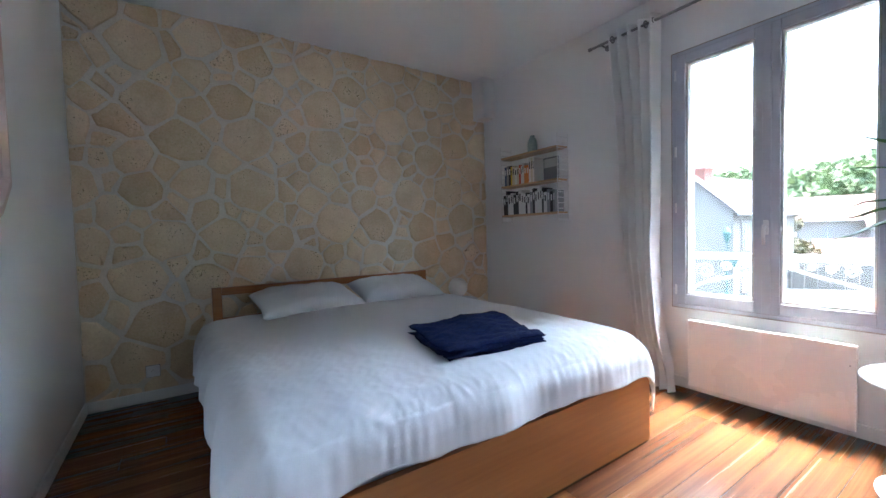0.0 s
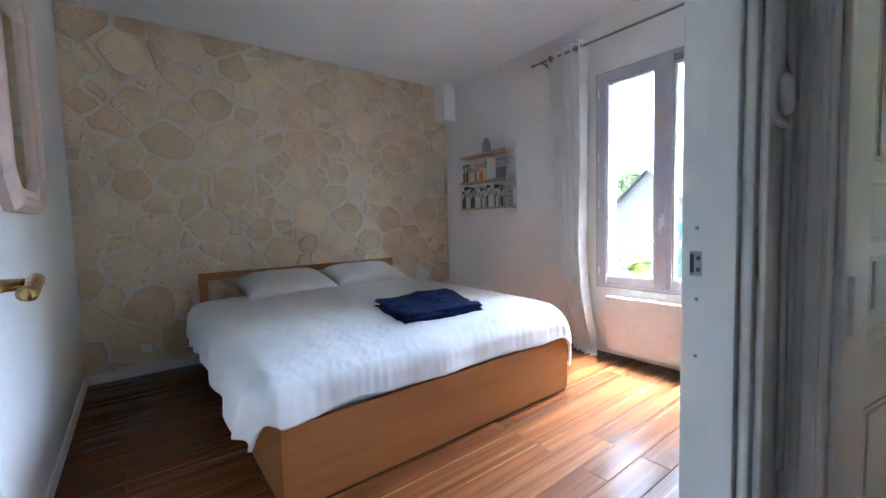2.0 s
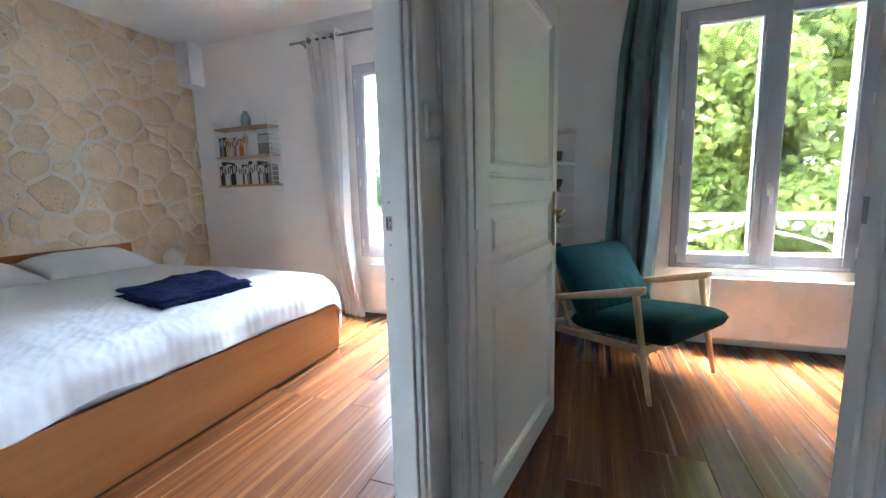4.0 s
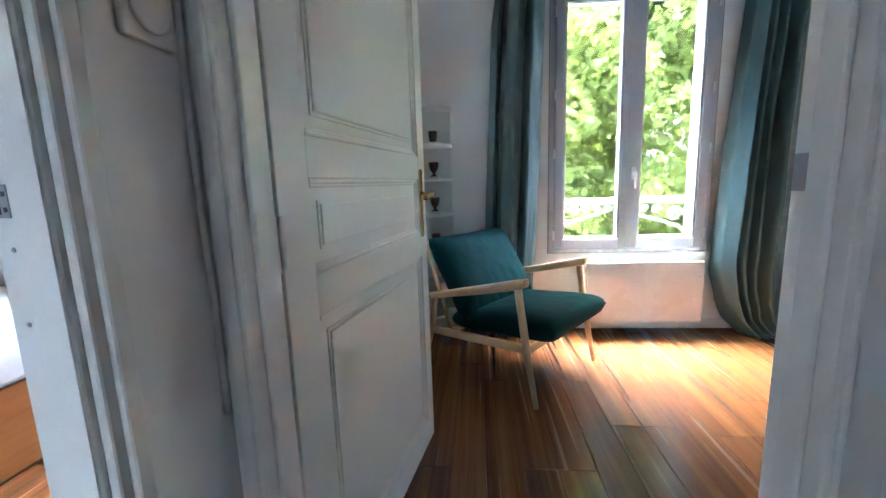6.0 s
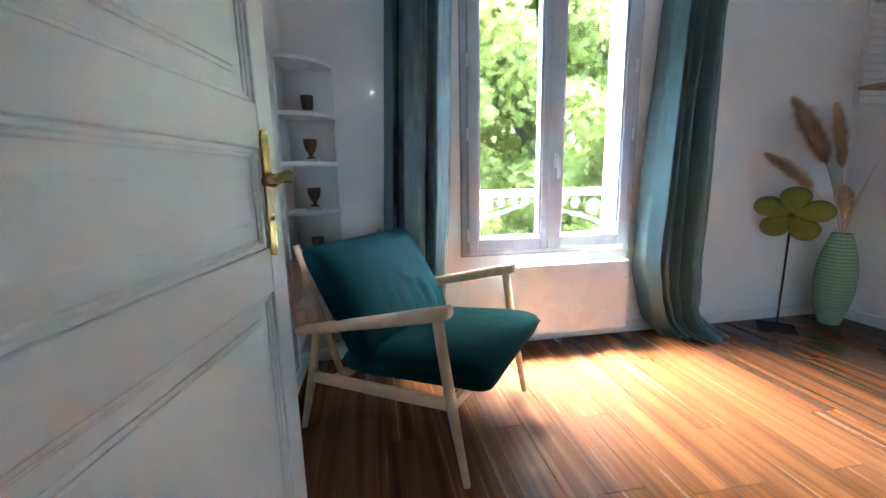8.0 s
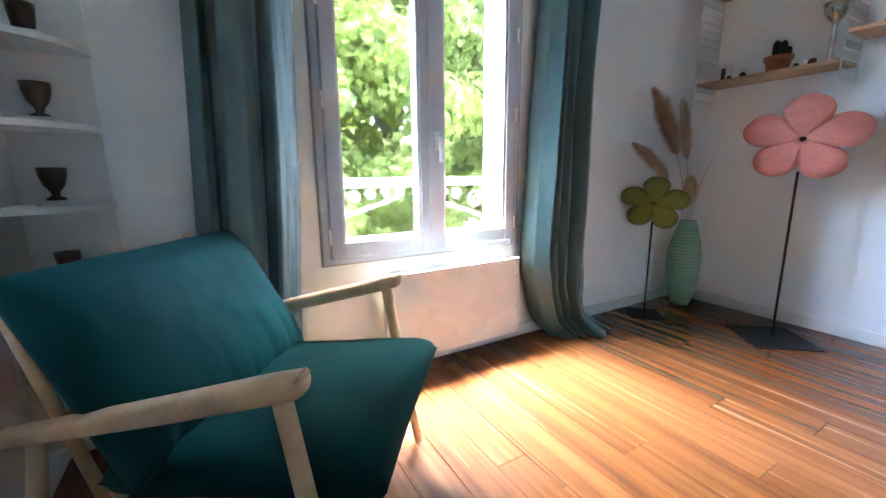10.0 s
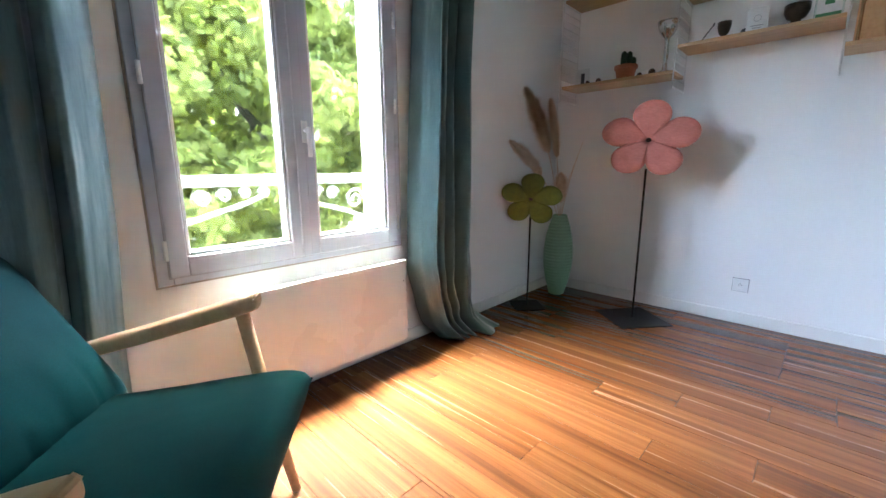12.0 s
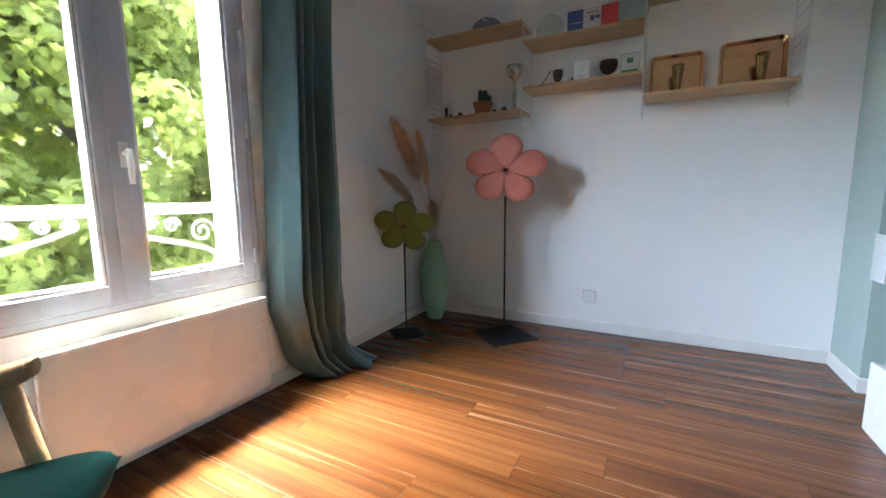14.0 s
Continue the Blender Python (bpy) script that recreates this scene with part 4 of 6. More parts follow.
# bedside
ns = thing("bedside_table", "small white bedside table behind the bed", "bedside table", at=(4.30, 2.60, 0))
part("tabletop", lathe(bmesh.new(), [(0.0, 0.462), (0.20, 0.462), (0.205, 0.47), (0.20, 0.482), (0.0, 0.482)], 36), M["table"], ns)
for k in range(3):
    an = k * 2.094
    part("leg", tube(bmesh.new(), [(0.17 * math.cos(an), 0.17 * math.sin(an), 0.0), (0.10 * math.cos(an), 0.10 * math.sin(an), 0.4618)], 0.012, 10), M["beech"], ns)
gl = thing("globe_lamp", "unlit opal glass globe lamp on the bedside table", "lamp", at=(4.30, 2.60, 0.4825))
part("base", lathe(bmesh.new(), [(0.05, 0.0), (0.055, 0.006), (0.05, 0.018), (0.04, 0.02)], 28), M["chrome"], gl)
part("globe", lathe(bmesh.new(), [(0.002, 0.0205)] + [(0.10 * math.sin(math.pi * k / 20), 0.1205 - 0.10 * math.cos(math.pi * k / 20)) for k in range(1, 20)] + [(0.002, 0.2205)], 32), M["lamp"], gl, smooth=True)


# ---- wire and wood shelves ----
def ladder(name_parent, bm_at, depth, z0, z1, axis, step):
    """Wire side panel: two posts and close rungs. axis 'x' runs out from the wall along x, 'y' along y; out is signed."""
    px, py = bm_at

    def P3(d_, z):
        return (px + d_, py, z) if axis == "x" else (px, py + d_, z)
    sg = 1 if depth > 0 else -1
    bm = bmesh.new()
    for d_ in (0.006 * sg, depth):
        tube(bm, [P3(d_, z0), P3(d_, z1)], 0.0036, 6)
    lad = part("wire_ladder", bm, M["wire"], name_parent)
    me = None
    z = z0 + 0.01
    while z < z1:
        if me is None:
            rg = part("rung", tube(bmesh.new(), [P3(0.002 * sg, 0.0), P3(depth + 0.004 * sg, 0.0)], 0.0032, 5), M["wire"], lad)
            me = rg.data
        else:
            rg = new("rung", me)
            rg.parent = lad
        rg.location = (0, 0, z)
        z += step
    return lad


sh = thing("wall_shelf", "small wall shelf with white wire sides and oak boards", "shelf", at=(EAST, 2.03, 0))
for y in (-0.375, 0.375):
    ladder(sh, (0, y), -0.15, 1.262, 2.055, "x", 0.05)
for z in (1.325, 1.628, 1.925):
    part("shelf_board", B(-0.155, -0.368, z, -0.005, 0.368, z + 0.018, bevel=0.002), M["shelfwood_y"], sh)
rng = random.Random(5)


def book(y, z, w, h, d_, m, lean=0.0):
    b_ = thing("book", "paperback book standing upright on the wall shelf", "book", "books on the wall shelf", at=(EAST - 0.015 - d_ / 2, y, z))
    bm = B(-d_ / 2, -w / 2 + 0.001, 0.002, d_ / 2 - 0.001, w / 2 - 0.001, h - 0.002)
    part("pages", bm, M["paper"], b_)
    bm = box(bmesh.new(), -d_ / 2 - 0.001, -w / 2, 0, d_ / 2, -w / 2 + 0.0009, h)
    box(bm, -d_ / 2 - 0.001, w / 2 - 0.0009, 0, d_ / 2, w / 2, h)
    box(bm, -d_ / 2 - 0.002, -w / 2, 0, -d_ / 2 - 0.0011, w / 2, h)
    part("cover", bm, m, b_)
    if w > 0.014:
        zz = h * 0.55
        part("spine_print", B(-d_ / 2 - 0.0026, -w * 0.22, zz, -d_ / 2 - 0.0021, w * 0.22, zz + h * 0.3), M["ink"] if m in (M["book_white"], M["book_cream"], M["book_yellow"]) else M["paper"], b_)
    b_.rotation_euler = (radians(lean), 0, 0)
    return b_


y = 2.36
seq = ["book_blue", "book_grey", "book_black", "book_yellow", "book_cream", "book_white", "book_cream", "book_red", "book_white", "book_white", "book_orange", "book_orange", "book_white", "book_cream", "book_white"]
for i, nm in enumerate(seq):
    w = rng.uniform(0.018, 0.034)
    book(y - w / 2, 1.6465, w, rng.uniform(0.17, 0.205) if i < 12 else 0.235, 0.125, M[nm])
    y -= w + 0.0015
bk = thing("book", "grey illustrated hardback book facing the room", "book", "books on the wall shelf", at=(EAST - 0.075, 1.79, 1.6465))
part("cover", B(-0.012, -0.085, 0.0, 0.012, 0.085, 0.215, bevel=0.002), M["book_grey"], bk)
part("cover_label", B(-0.0135, -0.075, 0.12, -0.0125, 0.075, 0.20), M["book_white"], bk)
y = 2.385
seq = ["book_black", "book_black", "book_white", "book_white", "book_black", "book_black", "book_white", "book_white", "book_white", "book_black", "book_white", "book_grey", "book_black", "book_white", "book_white", "book_white", "book_black", "book_white", "book_grey", "book_black", "book_grey"]
for i, nm in enumerate(seq):
    w = rng.uniform(0.022, 0.040)
    book(y - w / 2, 1.3435, w, rng.uniform(0.19, 0.25), 0.125, M[nm])
    y -= w + 0.0015
bm = lathe(bmesh.new(), [(0.045, 0.0), (0.048, 0.01), (0.049, 0.06), (0.046, 0.10), (0.034, 0.135), (0.024, 0.15), (0.024, 0.165), (0.019, 0.165), (0.019, 0.15)], 32)
solid("vase", bm, M["bluevase"], "small blue-grey glazed vase on the wall shelf", "vase", smooth=True, at=(EAST - 0.08, 2.02, 1.9435))


# ---- mirror on the bedroom wall ----
mi = thing("wall_mirror", "octagonal mirror in a pale pink moulded frame", "mirror", at=(WEST, 1.13, 1.80))
def octo(w, h, c):
    return [(-w + c, -h), (w - c, -h), (w, -h + c), (w, h - c), (w - c, h), (-w + c, h), (-w, h - c), (-w, -h + c)]
bm = bmesh.new()
rings = []
for w, h, c, x in ((0.36, 0.53, 0.12, 0.0), (0.36, 0.53, 0.12, 0.03), (0.335, 0.505, 0.115, 0.052), (0.31, 0.48, 0.105, 0.055), (0.295, 0.465, 0.10, 0.040), (0.265, 0.435, 0.095, 0.036), (0.255, 0.425, 0.092, 0.020)):
    rings.append([bm.verts.new((x, p[0], p[1])) for p in octo(w, h, c)])
for p, q in zip(rings, rings[1:]):
    for i in range(8):
        bm.faces.new((p[i], p[(i + 1) % 8], q[(i + 1) % 8], q[i]))
bm.faces.new(rings[0])
part("mirror_frame", bm, M["pinkframe"], mi)
bm = bmesh.new()
f1 = [bm.verts.new((0.018, p[0], p[1])) for p in octo(0.262, 0.432, 0.094)]
f2 = [bm.verts.new((0.022, p[0], p[1])) for p in octo(0.256, 0.426, 0.092)]
bm.faces.new(f2)
for i in range(8):
    bm.faces.new((f1[i], f1[(i + 1) % 8], f2[(i + 1) % 8], f2[i]))
part("mirror_glass", bm, M["mirror"], mi)

# ---- plant on the side table ----
PX, PY = 4.44, -0.62
tb = thing("side_table", "round white tulip side table by the window", "side table", at=(PX, PY, 0))
part("tabletop", lathe(bmesh.new(), [(0.0, 0.488), (0.25, 0.488), (0.286, 0.497), (0.290, 0.503), (0.285, 0.508), (0.0, 0.508)], 56), M["table"], tb, smooth=False)
part("pedestal", lathe(bmesh.new(), [(0.0, 0.0), (0.235, 0.0), (0.235, 0.010), (0.17, 0.022), (0.06, 0.05), (0.034, 0.12), (0.028, 0.25), (0.034, 0.40), (0.07, 0.470), (0.10, 0.4875)], 48), M["table"], tb, smooth=True)
pot = thing("potted_yucca", "yucca with sword leaves in a terracotta pot", "plant", at=(PX, PY, 0.5085))
part("saucer", lathe(bmesh.new(), [(0.0, 0.0), (0.175, 0.0), (0.205, 0.026), (0.20, 0.028), (0.172, 0.006), (0.0, 0.006)], 44), M["terracotta"], pot)
part("pot", lathe(bmesh.new(), [(0.0, 0.0065), (0.166, 0.0065), (0.184, 0.16), (0.192, 0.235), (0.200, 0.238), (0.202, 0.255), (0.190, 0.257), (0.180, 0.21), (0.160, 0.03), (0.0, 0.03)], 48), M["terracotta"], pot, smooth=False)
part("soil", lathe(bmesh.new(), [(0.178, 0.205), (0.10, 0.213), (0.0, 0.216)], 32), M["soil"], pot)
tr_pts = [(0.015, 0.04, 0.20), (0.015, 0.02, 0.32), (0.02, -0.01, 0.46), (0.03, -0.05, 0.60), (0.035, -0.10, 0.74)]
bm = tube(bmesh.new(), tr_pts, [0.038, 0.034, 0.034, 0.032, 0.028], 16)
for v in bm.verts:
    v.co += 0.003 * Vector((nz(v.co.x * 40, v.co.z * 50), nz(v.co.y * 40, v.co.z * 50, 3), 0))
part("trunk", bm, M["bark"], pot, smooth=True)
bm = tube(bmesh.new(), [(-0.02, 0.045, 0.20), (-0.025, 0.03, 0.30)], [0.034, 0.032], 14)
part("cut_stump", bm, M["bark"], pot)
rng = random.Random(11)
crown = Vector((0.035, -0.11, 0.76))
lo_ = bmesh.new()
for k in range(32):
    an = k * 2.39996 + rng.uniform(-0.2, 0.2)
    el = radians(-14 + 92 * (k / 31) ** 0.9 + rng.uniform(-6, 6))
    ln = rng.uniform(0.44, 0.62) * (1.0 if k < 25 else 0.8)
    wd = rng.uniform(0.033, 0.043)
    dr = Vector((math.cos(an) * math.cos(el), math.sin(an) * math.cos(el), math.sin(el)))
    sd = dr.cross(Vector((0, 0, 1))).normalized()
    upv = sd.cross(dr).normalized()
    rows_ = []
    bs = crown + Vector((0, 0, 0.10 * k / 31 - 0.03))
    for j in range(8):
        s = j / 7
        w = wd * (0.5 + 1.6 * s) if s < 0.3 else wd * 1.0 * (1 - ((s - 0.3) / 0.7) ** 1.7) + 0.0008
        p = bs + dr * (s * ln) - Vector((0, 0, 0.10 * s * s * math.cos(el) * rng.uniform(0.8, 1.1)))
        # leaves bend where they meet the wall and the curtain
        rows_.append([lo_.verts.new((min(q.x, 0.36 - 0.01 * s), max(q.y, -0.335 - 0.012 * s), q.z)) for q in (p + sd * w + upv * w * 0.35, p, p - sd * w + upv * w * 0.35)])
    for p, q in zip(rows_, rows_[1:]):
        lo_.faces.new((p[0], p[1], q[1], q[0]))
        lo_.faces.new((p[1], p[2], q[2], q[1]))
lf = part("leaves", lo_, M["yucca"], pot, smooth=True)
thicken(lf, 0.0015)


# ---- armchair ----
ch = thing("armchair", "teal velvet lounge chair with a pale beech frame", "armchair", at=(4.061, -1.975, 0), rz=-37.7)
# local x: from the near arm to the far arm, local y: towards the back
AW = 0.352
for sx in (-1, 1):
    x = sx * AW
    def rail(pts, w, name, label="", rr=0.012):
        bm = bmesh.new()
        n = len(pts)
        rows_ = []
        for i, (y_, z_, h_) in enumerate(pts):
            rows_.append([bm.verts.new((x + a_ * w / 2, y_, z_ + b_ * h_ / 2)) for a_, b_ in ((-1, -1), (1, -1), (1, 1), (-1, 1))])
        for p, q in zip(rows_, rows_[1:]):
            for k in range(4):
                bm.faces.new((p[k], p[(k + 1) % 4], q[(k + 1) % 4], q[k]))
        bm.faces.new(list(reversed(rows_[0])))
        bm.faces.new(rows_[-1])
        bmesh.ops.recalc_face_normals(bm, faces=bm.faces)
        bmesh.ops.bevel(bm, geom=[e_ for e_ in bm.edges if e_.calc_face_angle(0) > 0.5], offset=rr, segments=3, profile=0.5, affect="EDGES")
        return part(name, bm, M["beech"], ch, label, smooth=True)
    rail([(0.040, 0.636, 0.026), (0.048, 0.633, 0.046), (0.11, 0.617, 0.050), (0.34, 0.556, 0.046), (0.76, 0.452, 0.034)], 0.052, "armrest")
    part("front_leg", tube(bmesh.new(), [(x, 0.0 - 0.012, 0.0), (x, 0.045, 0.30), (x, 0.092, 0.600)], [0.013, 0.020, 0.019], 14), M["beech"], ch, smooth=True)
    part("rear_leg", tube(bmesh.new(), [(x, 0.775, 0.0), (x, 0.70, 0.26), (x, 0.655, 0.462)], [0.013, 0.020, 0.017], 14), M["beech"], ch, smooth=True)
    rail([(0.03, 0.300, 0.042), (0.35, 0.280, 0.045), (0.70, 0.258, 0.042)], 0.026, "side_rail", rr=0.006)
    bm = tube(bmesh.new(), [(sx * 0.29, 0.585, 0.24), (sx * 0.29, 0.80, 0.80)], 0.014, 10)
    part("back_post", bm, M["beech"], ch, smooth=True)
for y_, z_ in ((0.05, 0.285), (0.60, 0.25)):
    part("cross_rail", B(-AW + 0.013, y_ - 0.012, z_ - 0.02, AW - 0.013, y_ + 0.012, z_ + 0.02, bevel=0.004), M["beech"], ch)
for z_, y_ in ((0.46, 0.672), (0.60, 0.728), (0.74, 0.780)):
    part("back_slat", B(-0.29, y_ - 0.01, z_ - 0.02, 0.29, y_ + 0.01, z_ + 0.02, bevel=0.004), M["beech"], ch)


def cushion(name, L_, W_, H_, m, parent, ph, power=6, seed=0.0, wrinkle=0.004, crease=0.0):
    def side(sgn):
        def f(u, v):
            a_, b_ = 2 * u - 1, 2 * v - 1
            ed = max(0.0, (1 - abs(a_) ** power) * (1 - abs(b_) ** power)) ** 0.42
            w = wrinkle * nz(a_ * 3 + seed, b_ * 3, sgn) + 0.4 * wrinkle * nz(a_ * 8 + seed, b_ * 8, sgn)
            if crease and b_ < 0:
                w -= crease * max(0.0, math.sin(a_ * 24 + 2 * nz(a_ * 3, 1.0))) ** 3 * (-b_) ** 2 * (0.4 + 0.6 * nz(a_ * 2.5, 6.0) ** 2 * 3)
            return (a_ * L_ / 2 * (1 - 0.03 * (1 - b_ * b_)), b_ * W_ / 2 * (1 - 0.03 * (1 - a_ * a_)), sgn * H_ / 2 * ed + w * ed)
        return f
    bm = grid(bmesh.new(), side(1), 60, 40)
    grid(bm, side(-1), 60, 40)
    bmesh.ops.remove_doubles(bm, verts=bm.verts, dist=0.0006)
    bmesh.ops.recalc_face_normals(bm, faces=bm.faces)
    ob = part(name, bm, m, parent, smooth=True)
    ob.matrix_local = ph
    return ob


cushion("seat_cushion", 0.655, 0.66, 0.145, M["teal"], ch, pose(0, 0.235, 0.368, -5, 0, 0), power=8, wrinkle=0.003)
cushion("back_cushion", 0.72, 0.52, 0.19, M["teal"], ch, pose(0, 0.562, 0.585, 59, 0, 0), power=4, seed=5.0, wrinkle=0.006, crease=0.030)


# ---- corner shelf ----
cs = thing("corner_shelf", "white painted corner shelf with quarter-round boards", "shelf", at=(EAST, PART_S, 0))
R = 0.245
part("side_panel", B(-0.012, -R - 0.005, 0.0, 0.0, -0.001, 1.655, bevel=0.002), M["trim"], cs)
part("side_panel", B(-R - 0.005, -0.012, 0.0, -0.0125, 0.0, 1.655, bevel=0.002), M["trim"], cs)
ZS = (0.15, 0.40, 0.655, 0.895, 1.143, 1.382, 1.636)
for z in ZS:
    bm = bmesh.new()
    ring = [(-0.0125, -0.0125)] + [(-0.0125 - R * math.cos(k * math.pi / 28), -0.0125 - R * math.sin(k * math.pi / 28)) for k in range(15)]
    lo_ = [bm.verts.new((p[0], p[1], z)) for p in ring]
    hi_ = [bm.verts.new((p[0], p[1], z + 0.018)) for p in ring]
    bm.faces.new(lo_)
    bm.faces.new(list(reversed(hi_)))
    for i in range(len(ring)):
        bm.faces.new((lo_[i], hi_[i], hi_[(i + 1) % len(ring)], lo_[(i + 1) % len(ring)]))
    bmesh.ops.recalc_face_normals(bm, faces=bm.faces)
    part("shelf_board", bm, M["trim"], cs)


def trophy(name, label, at, prof, base, m, rz=0.0, group=""):
    t_ = thing(name, label, "trophy", group, at=at, rz=rz)
    w, h = base
    if h:
        part("plinth", B(-w, -w, 0, w, w, h, bevel=0.002), M["marble"], t_, "small white marble plinth")
    part("cup", lathe(bmesh.new(), [(r_, h + 0.0003 + z_) for r_, z_ in prof], 28), m, t_, smooth=True)
    return t_


GOB = [(0.024, 0), (0.024, 0.006), (0.010, 0.014), (0.012, 0.026), (0.026, 0.045), (0.034, 0.075), (0.036, 0.100), (0.033, 0.100), (0.030, 0.075), (0.0, 0.045)]
TUM = [(0.022, 0), (0.026, 0.01), (0.031, 0.05), (0.033, 0.075), (0.030, 0.075), (0.024, 0.012), (0.0, 0.012)]
for z, pr in ((1.382, TUM), (1.143, GOB), (0.895, GOB), (0.655, TUM)):
    trophy("goblet", "small dark bronze goblet on a marble plinth", (EAST - 0.115, PART_S - 0.13, z + 0.0182), pr, (0.040, 0.016), M["bronze"], group="goblets on the corner shelf")


# ---- flowers and vase ----
def flower(name, label, at, rz, radius, height, m, plate, stem_top, tip=0.0, turn=0.0):
    fl = thing(name, label, "sculpture", "flower sculptures", at=at, rz=rz)
    p = plate / 2
    bp_ = part("base_plate", B(-p, -p, 0, p, p, 0.007, bevel=0.001), M["iron"], fl)
    bp_.matrix_local = pose(0, 0, 0, 0, 0, turn - rz)
    part("stem", tube(bmesh.new(), [(0, 0.0, 0.0072), (0, 0.0, stem_top)], 0.0065, 12), M["iron"], fl, smooth=True)
    bm = bmesh.new()
    n, th = 160, 0.038
    def prof(an):
        k = ((an - math.pi / 2) / (2 * math.pi / 5) + 0.5) % 1.0 - 0.5
        dl_ = k * 2 * math.pi / 5
        off = 0.625 * abs(math.sin(dl_))
        lobe = 0.625 * math.cos(dl_) + math.sqrt(max(0.0, 0.376 ** 2 - off ** 2))
        return radius * lobe * (1 + 0.05 * nz(an * 1.5, radius * 9))
    rings = []
    for s, q in ((0.06, 0.0), (0.065, 0.92), (0.18, 0.94), (0.45, 1.0), (0.70, 1.0), (0.86, 0.86), (0.95, 0.62), (1.0, 0.25), (1.0, -0.25), (0.95, -0.62), (0.86, -0.86), (0.6, -1.0), (0.18, -0.94), (0.065, -0.92)):
        rr = []
        for i in range(n):
            an = 2 * math.pi * i / n
            rad = prof(an) * s if s > 0.2 else radius * s
            g = ((an - math.pi / 2) / (2 * math.pi / 5)) % 1.0
            g = abs(g - 0.5) * 2
            groove = 0.014 * max(0.0, 1 - g * 7) * min(1, s * 1.3) * (1 if q > 0 else 0)
            rr.append(bm.verts.new((1.05 * rad * math.cos(an), -(q * th - groove) + 0.002 * nz(rad * 20 * math.cos(an), rad * 20 * math.sin(an), q), 0.89 * rad * math.sin(an))))
        rings.append(rr)
    for a_, b_ in zip(rings, rings[1:] + rings[:1]):
        for i in range(n):
            bm.faces.new((a_[i], a_[(i + 1) % n], b_[(i + 1) % n], b_[i]))
    bmesh.ops.recalc_face_normals(bm, faces=bm.faces)
    hd = part("flower_head", bm, m, fl, smooth=True)
    hd.matrix_local = pose(0, 0, height, 0, tip, 0)
    bm = tube(bmesh.new(), [(0, 0.015, 0), (0, 0.022, 0)], radius * 0.075, 16)
    part("hole_bottom", bm, M["bark"], hd)
    return fl


flower("flower_sculpture", "pink carved wooden flower on a black iron stem", (4.085, -4.46, 0), 194, 0.265, 1.165, M["pink"], 0.345, 0.99, 3, 51)
flower("flower_sculpture", "olive green carved wooden flower on a black iron stem", (4.738, -4.19, 0), 208, 0.205, 0.785, M["olive"], 0.21, 0.66, 4, 48)
pv = [(0.055, 0.0), (0.062, 0.008)]
for k in range(120):
    s = k / 119
    r_ = 0.062 + 0.063 * math.sin(math.pi * min(1, s * 0.98 + 0.02)) ** 0.9
    if s > 0.5:
        r_ = 0.062 - 0.004 + 0.067 * math.sin(math.pi * s) ** 0.9
    pv.append((0.9 * r_ + 0.0028 * math.cos(s * 2 * math.pi * 26), 0.012 + s * 0.625))
pv += [(0.050, 0.640), (0.048, 0.58), (0.0, 0.56)]
VX, VY = 4.735, -4.62
solid("floor_vase", lathe(bmesh.new(), pv, 44), M["celadon"], "tall celadon green ribbed ceramic floor vase", "vase", smooth=True, at=(VX, VY, 0))
pa = thing("pampas_grass", "dried beige pampas plumes standing in the vase", "dried grass", at=(VX, VY, 0.565))
rng = random.Random(3)
for tx, ty, tz, ln, wd, n in ((0.013, 0.494, 0.914, 0.50, 0.085, 8500), (0.032, 0.155, 0.878, 0.44, 0.058, 6000), (0.044, 0.602, 0.591, 0.40, 0.058, 6000), (-0.045, 0.10, 0.36, 0.26, 0.07, 3000)):
    tip = Vector((tx, ty, tz))
    bow = Vector((0, -0.10 * ty, 0.06))
    axis = [tip * (k / 24) + bow * math.sin(k / 24 * math.pi) for k in range(25)]
    stem = part("stem", tube(bmesh.new(), axis[:-3], 0.0022, 6), M["pampas"], pa, smooth=True)
    full = sum((q - p).length for p, q in zip(axis, axis[1:]))
    bm = bmesh.new()
    for k in range(n):
        s = rng.random() ** 0.9                                  # 0 at the foot of the plume, 1 at its tip
        w_ = (1 - ln / full) + ln / full * s
        i_ = min(23, int(w_ * 24))
        c_ = axis[i_].lerp(axis[i_ + 1], w_ * 24 - i_)
        dr = (axis[i_ + 1] - axis[i_]).normalized()
        an = rng.uniform(0, 6.283)
        sd = dr.orthogonal().normalized()
        sd.rotate(Matrix.Rotation(an, 3, dr))
        clump = 0.75 + 0.45 * nz(s * 9, an * 1.3, tx * 40)
        rad = wd * clump * math.sin(math.pi * min(1.0, 0.16 + 0.80 * s)) ** 0.75
        lean = Vector((rng.gauss(0, 0.006), rng.gauss(0, 0.006), rng.gauss(-0.004, 0.006)))
        m_ = c_ + sd * rad * 0.45 + dr * 0.016
        e_ = c_ + sd * rad * rng.uniform(0.6, 1.2) + dr * rng.uniform(0.025, 0.065) + lean
        t_ = sd.cross(dr) * rng.uniform(0.0009, 0.0018)
        v_ = [bm.verts.new(q) for q in (c_ - t_, c_ + t_, m_ + t_, m_ - t_, e_)]
        bm.faces.new(v_[:4])
        bm.faces.new((v_[3], v_[2], v_[4]))
    part("plume", bm, M["pampas"], pa)
for k in range(4):
    tip = Vector((-0.14 + 0.03 * k, -0.02, 0.62 - 0.08 * k))
    part("stalk", tube(bmesh.new(), [(0, 0, 0), tip * 0.5 + Vector((0.01, 0, 0.03)), tip], 0.0012, 5), M["pampas"], pa)


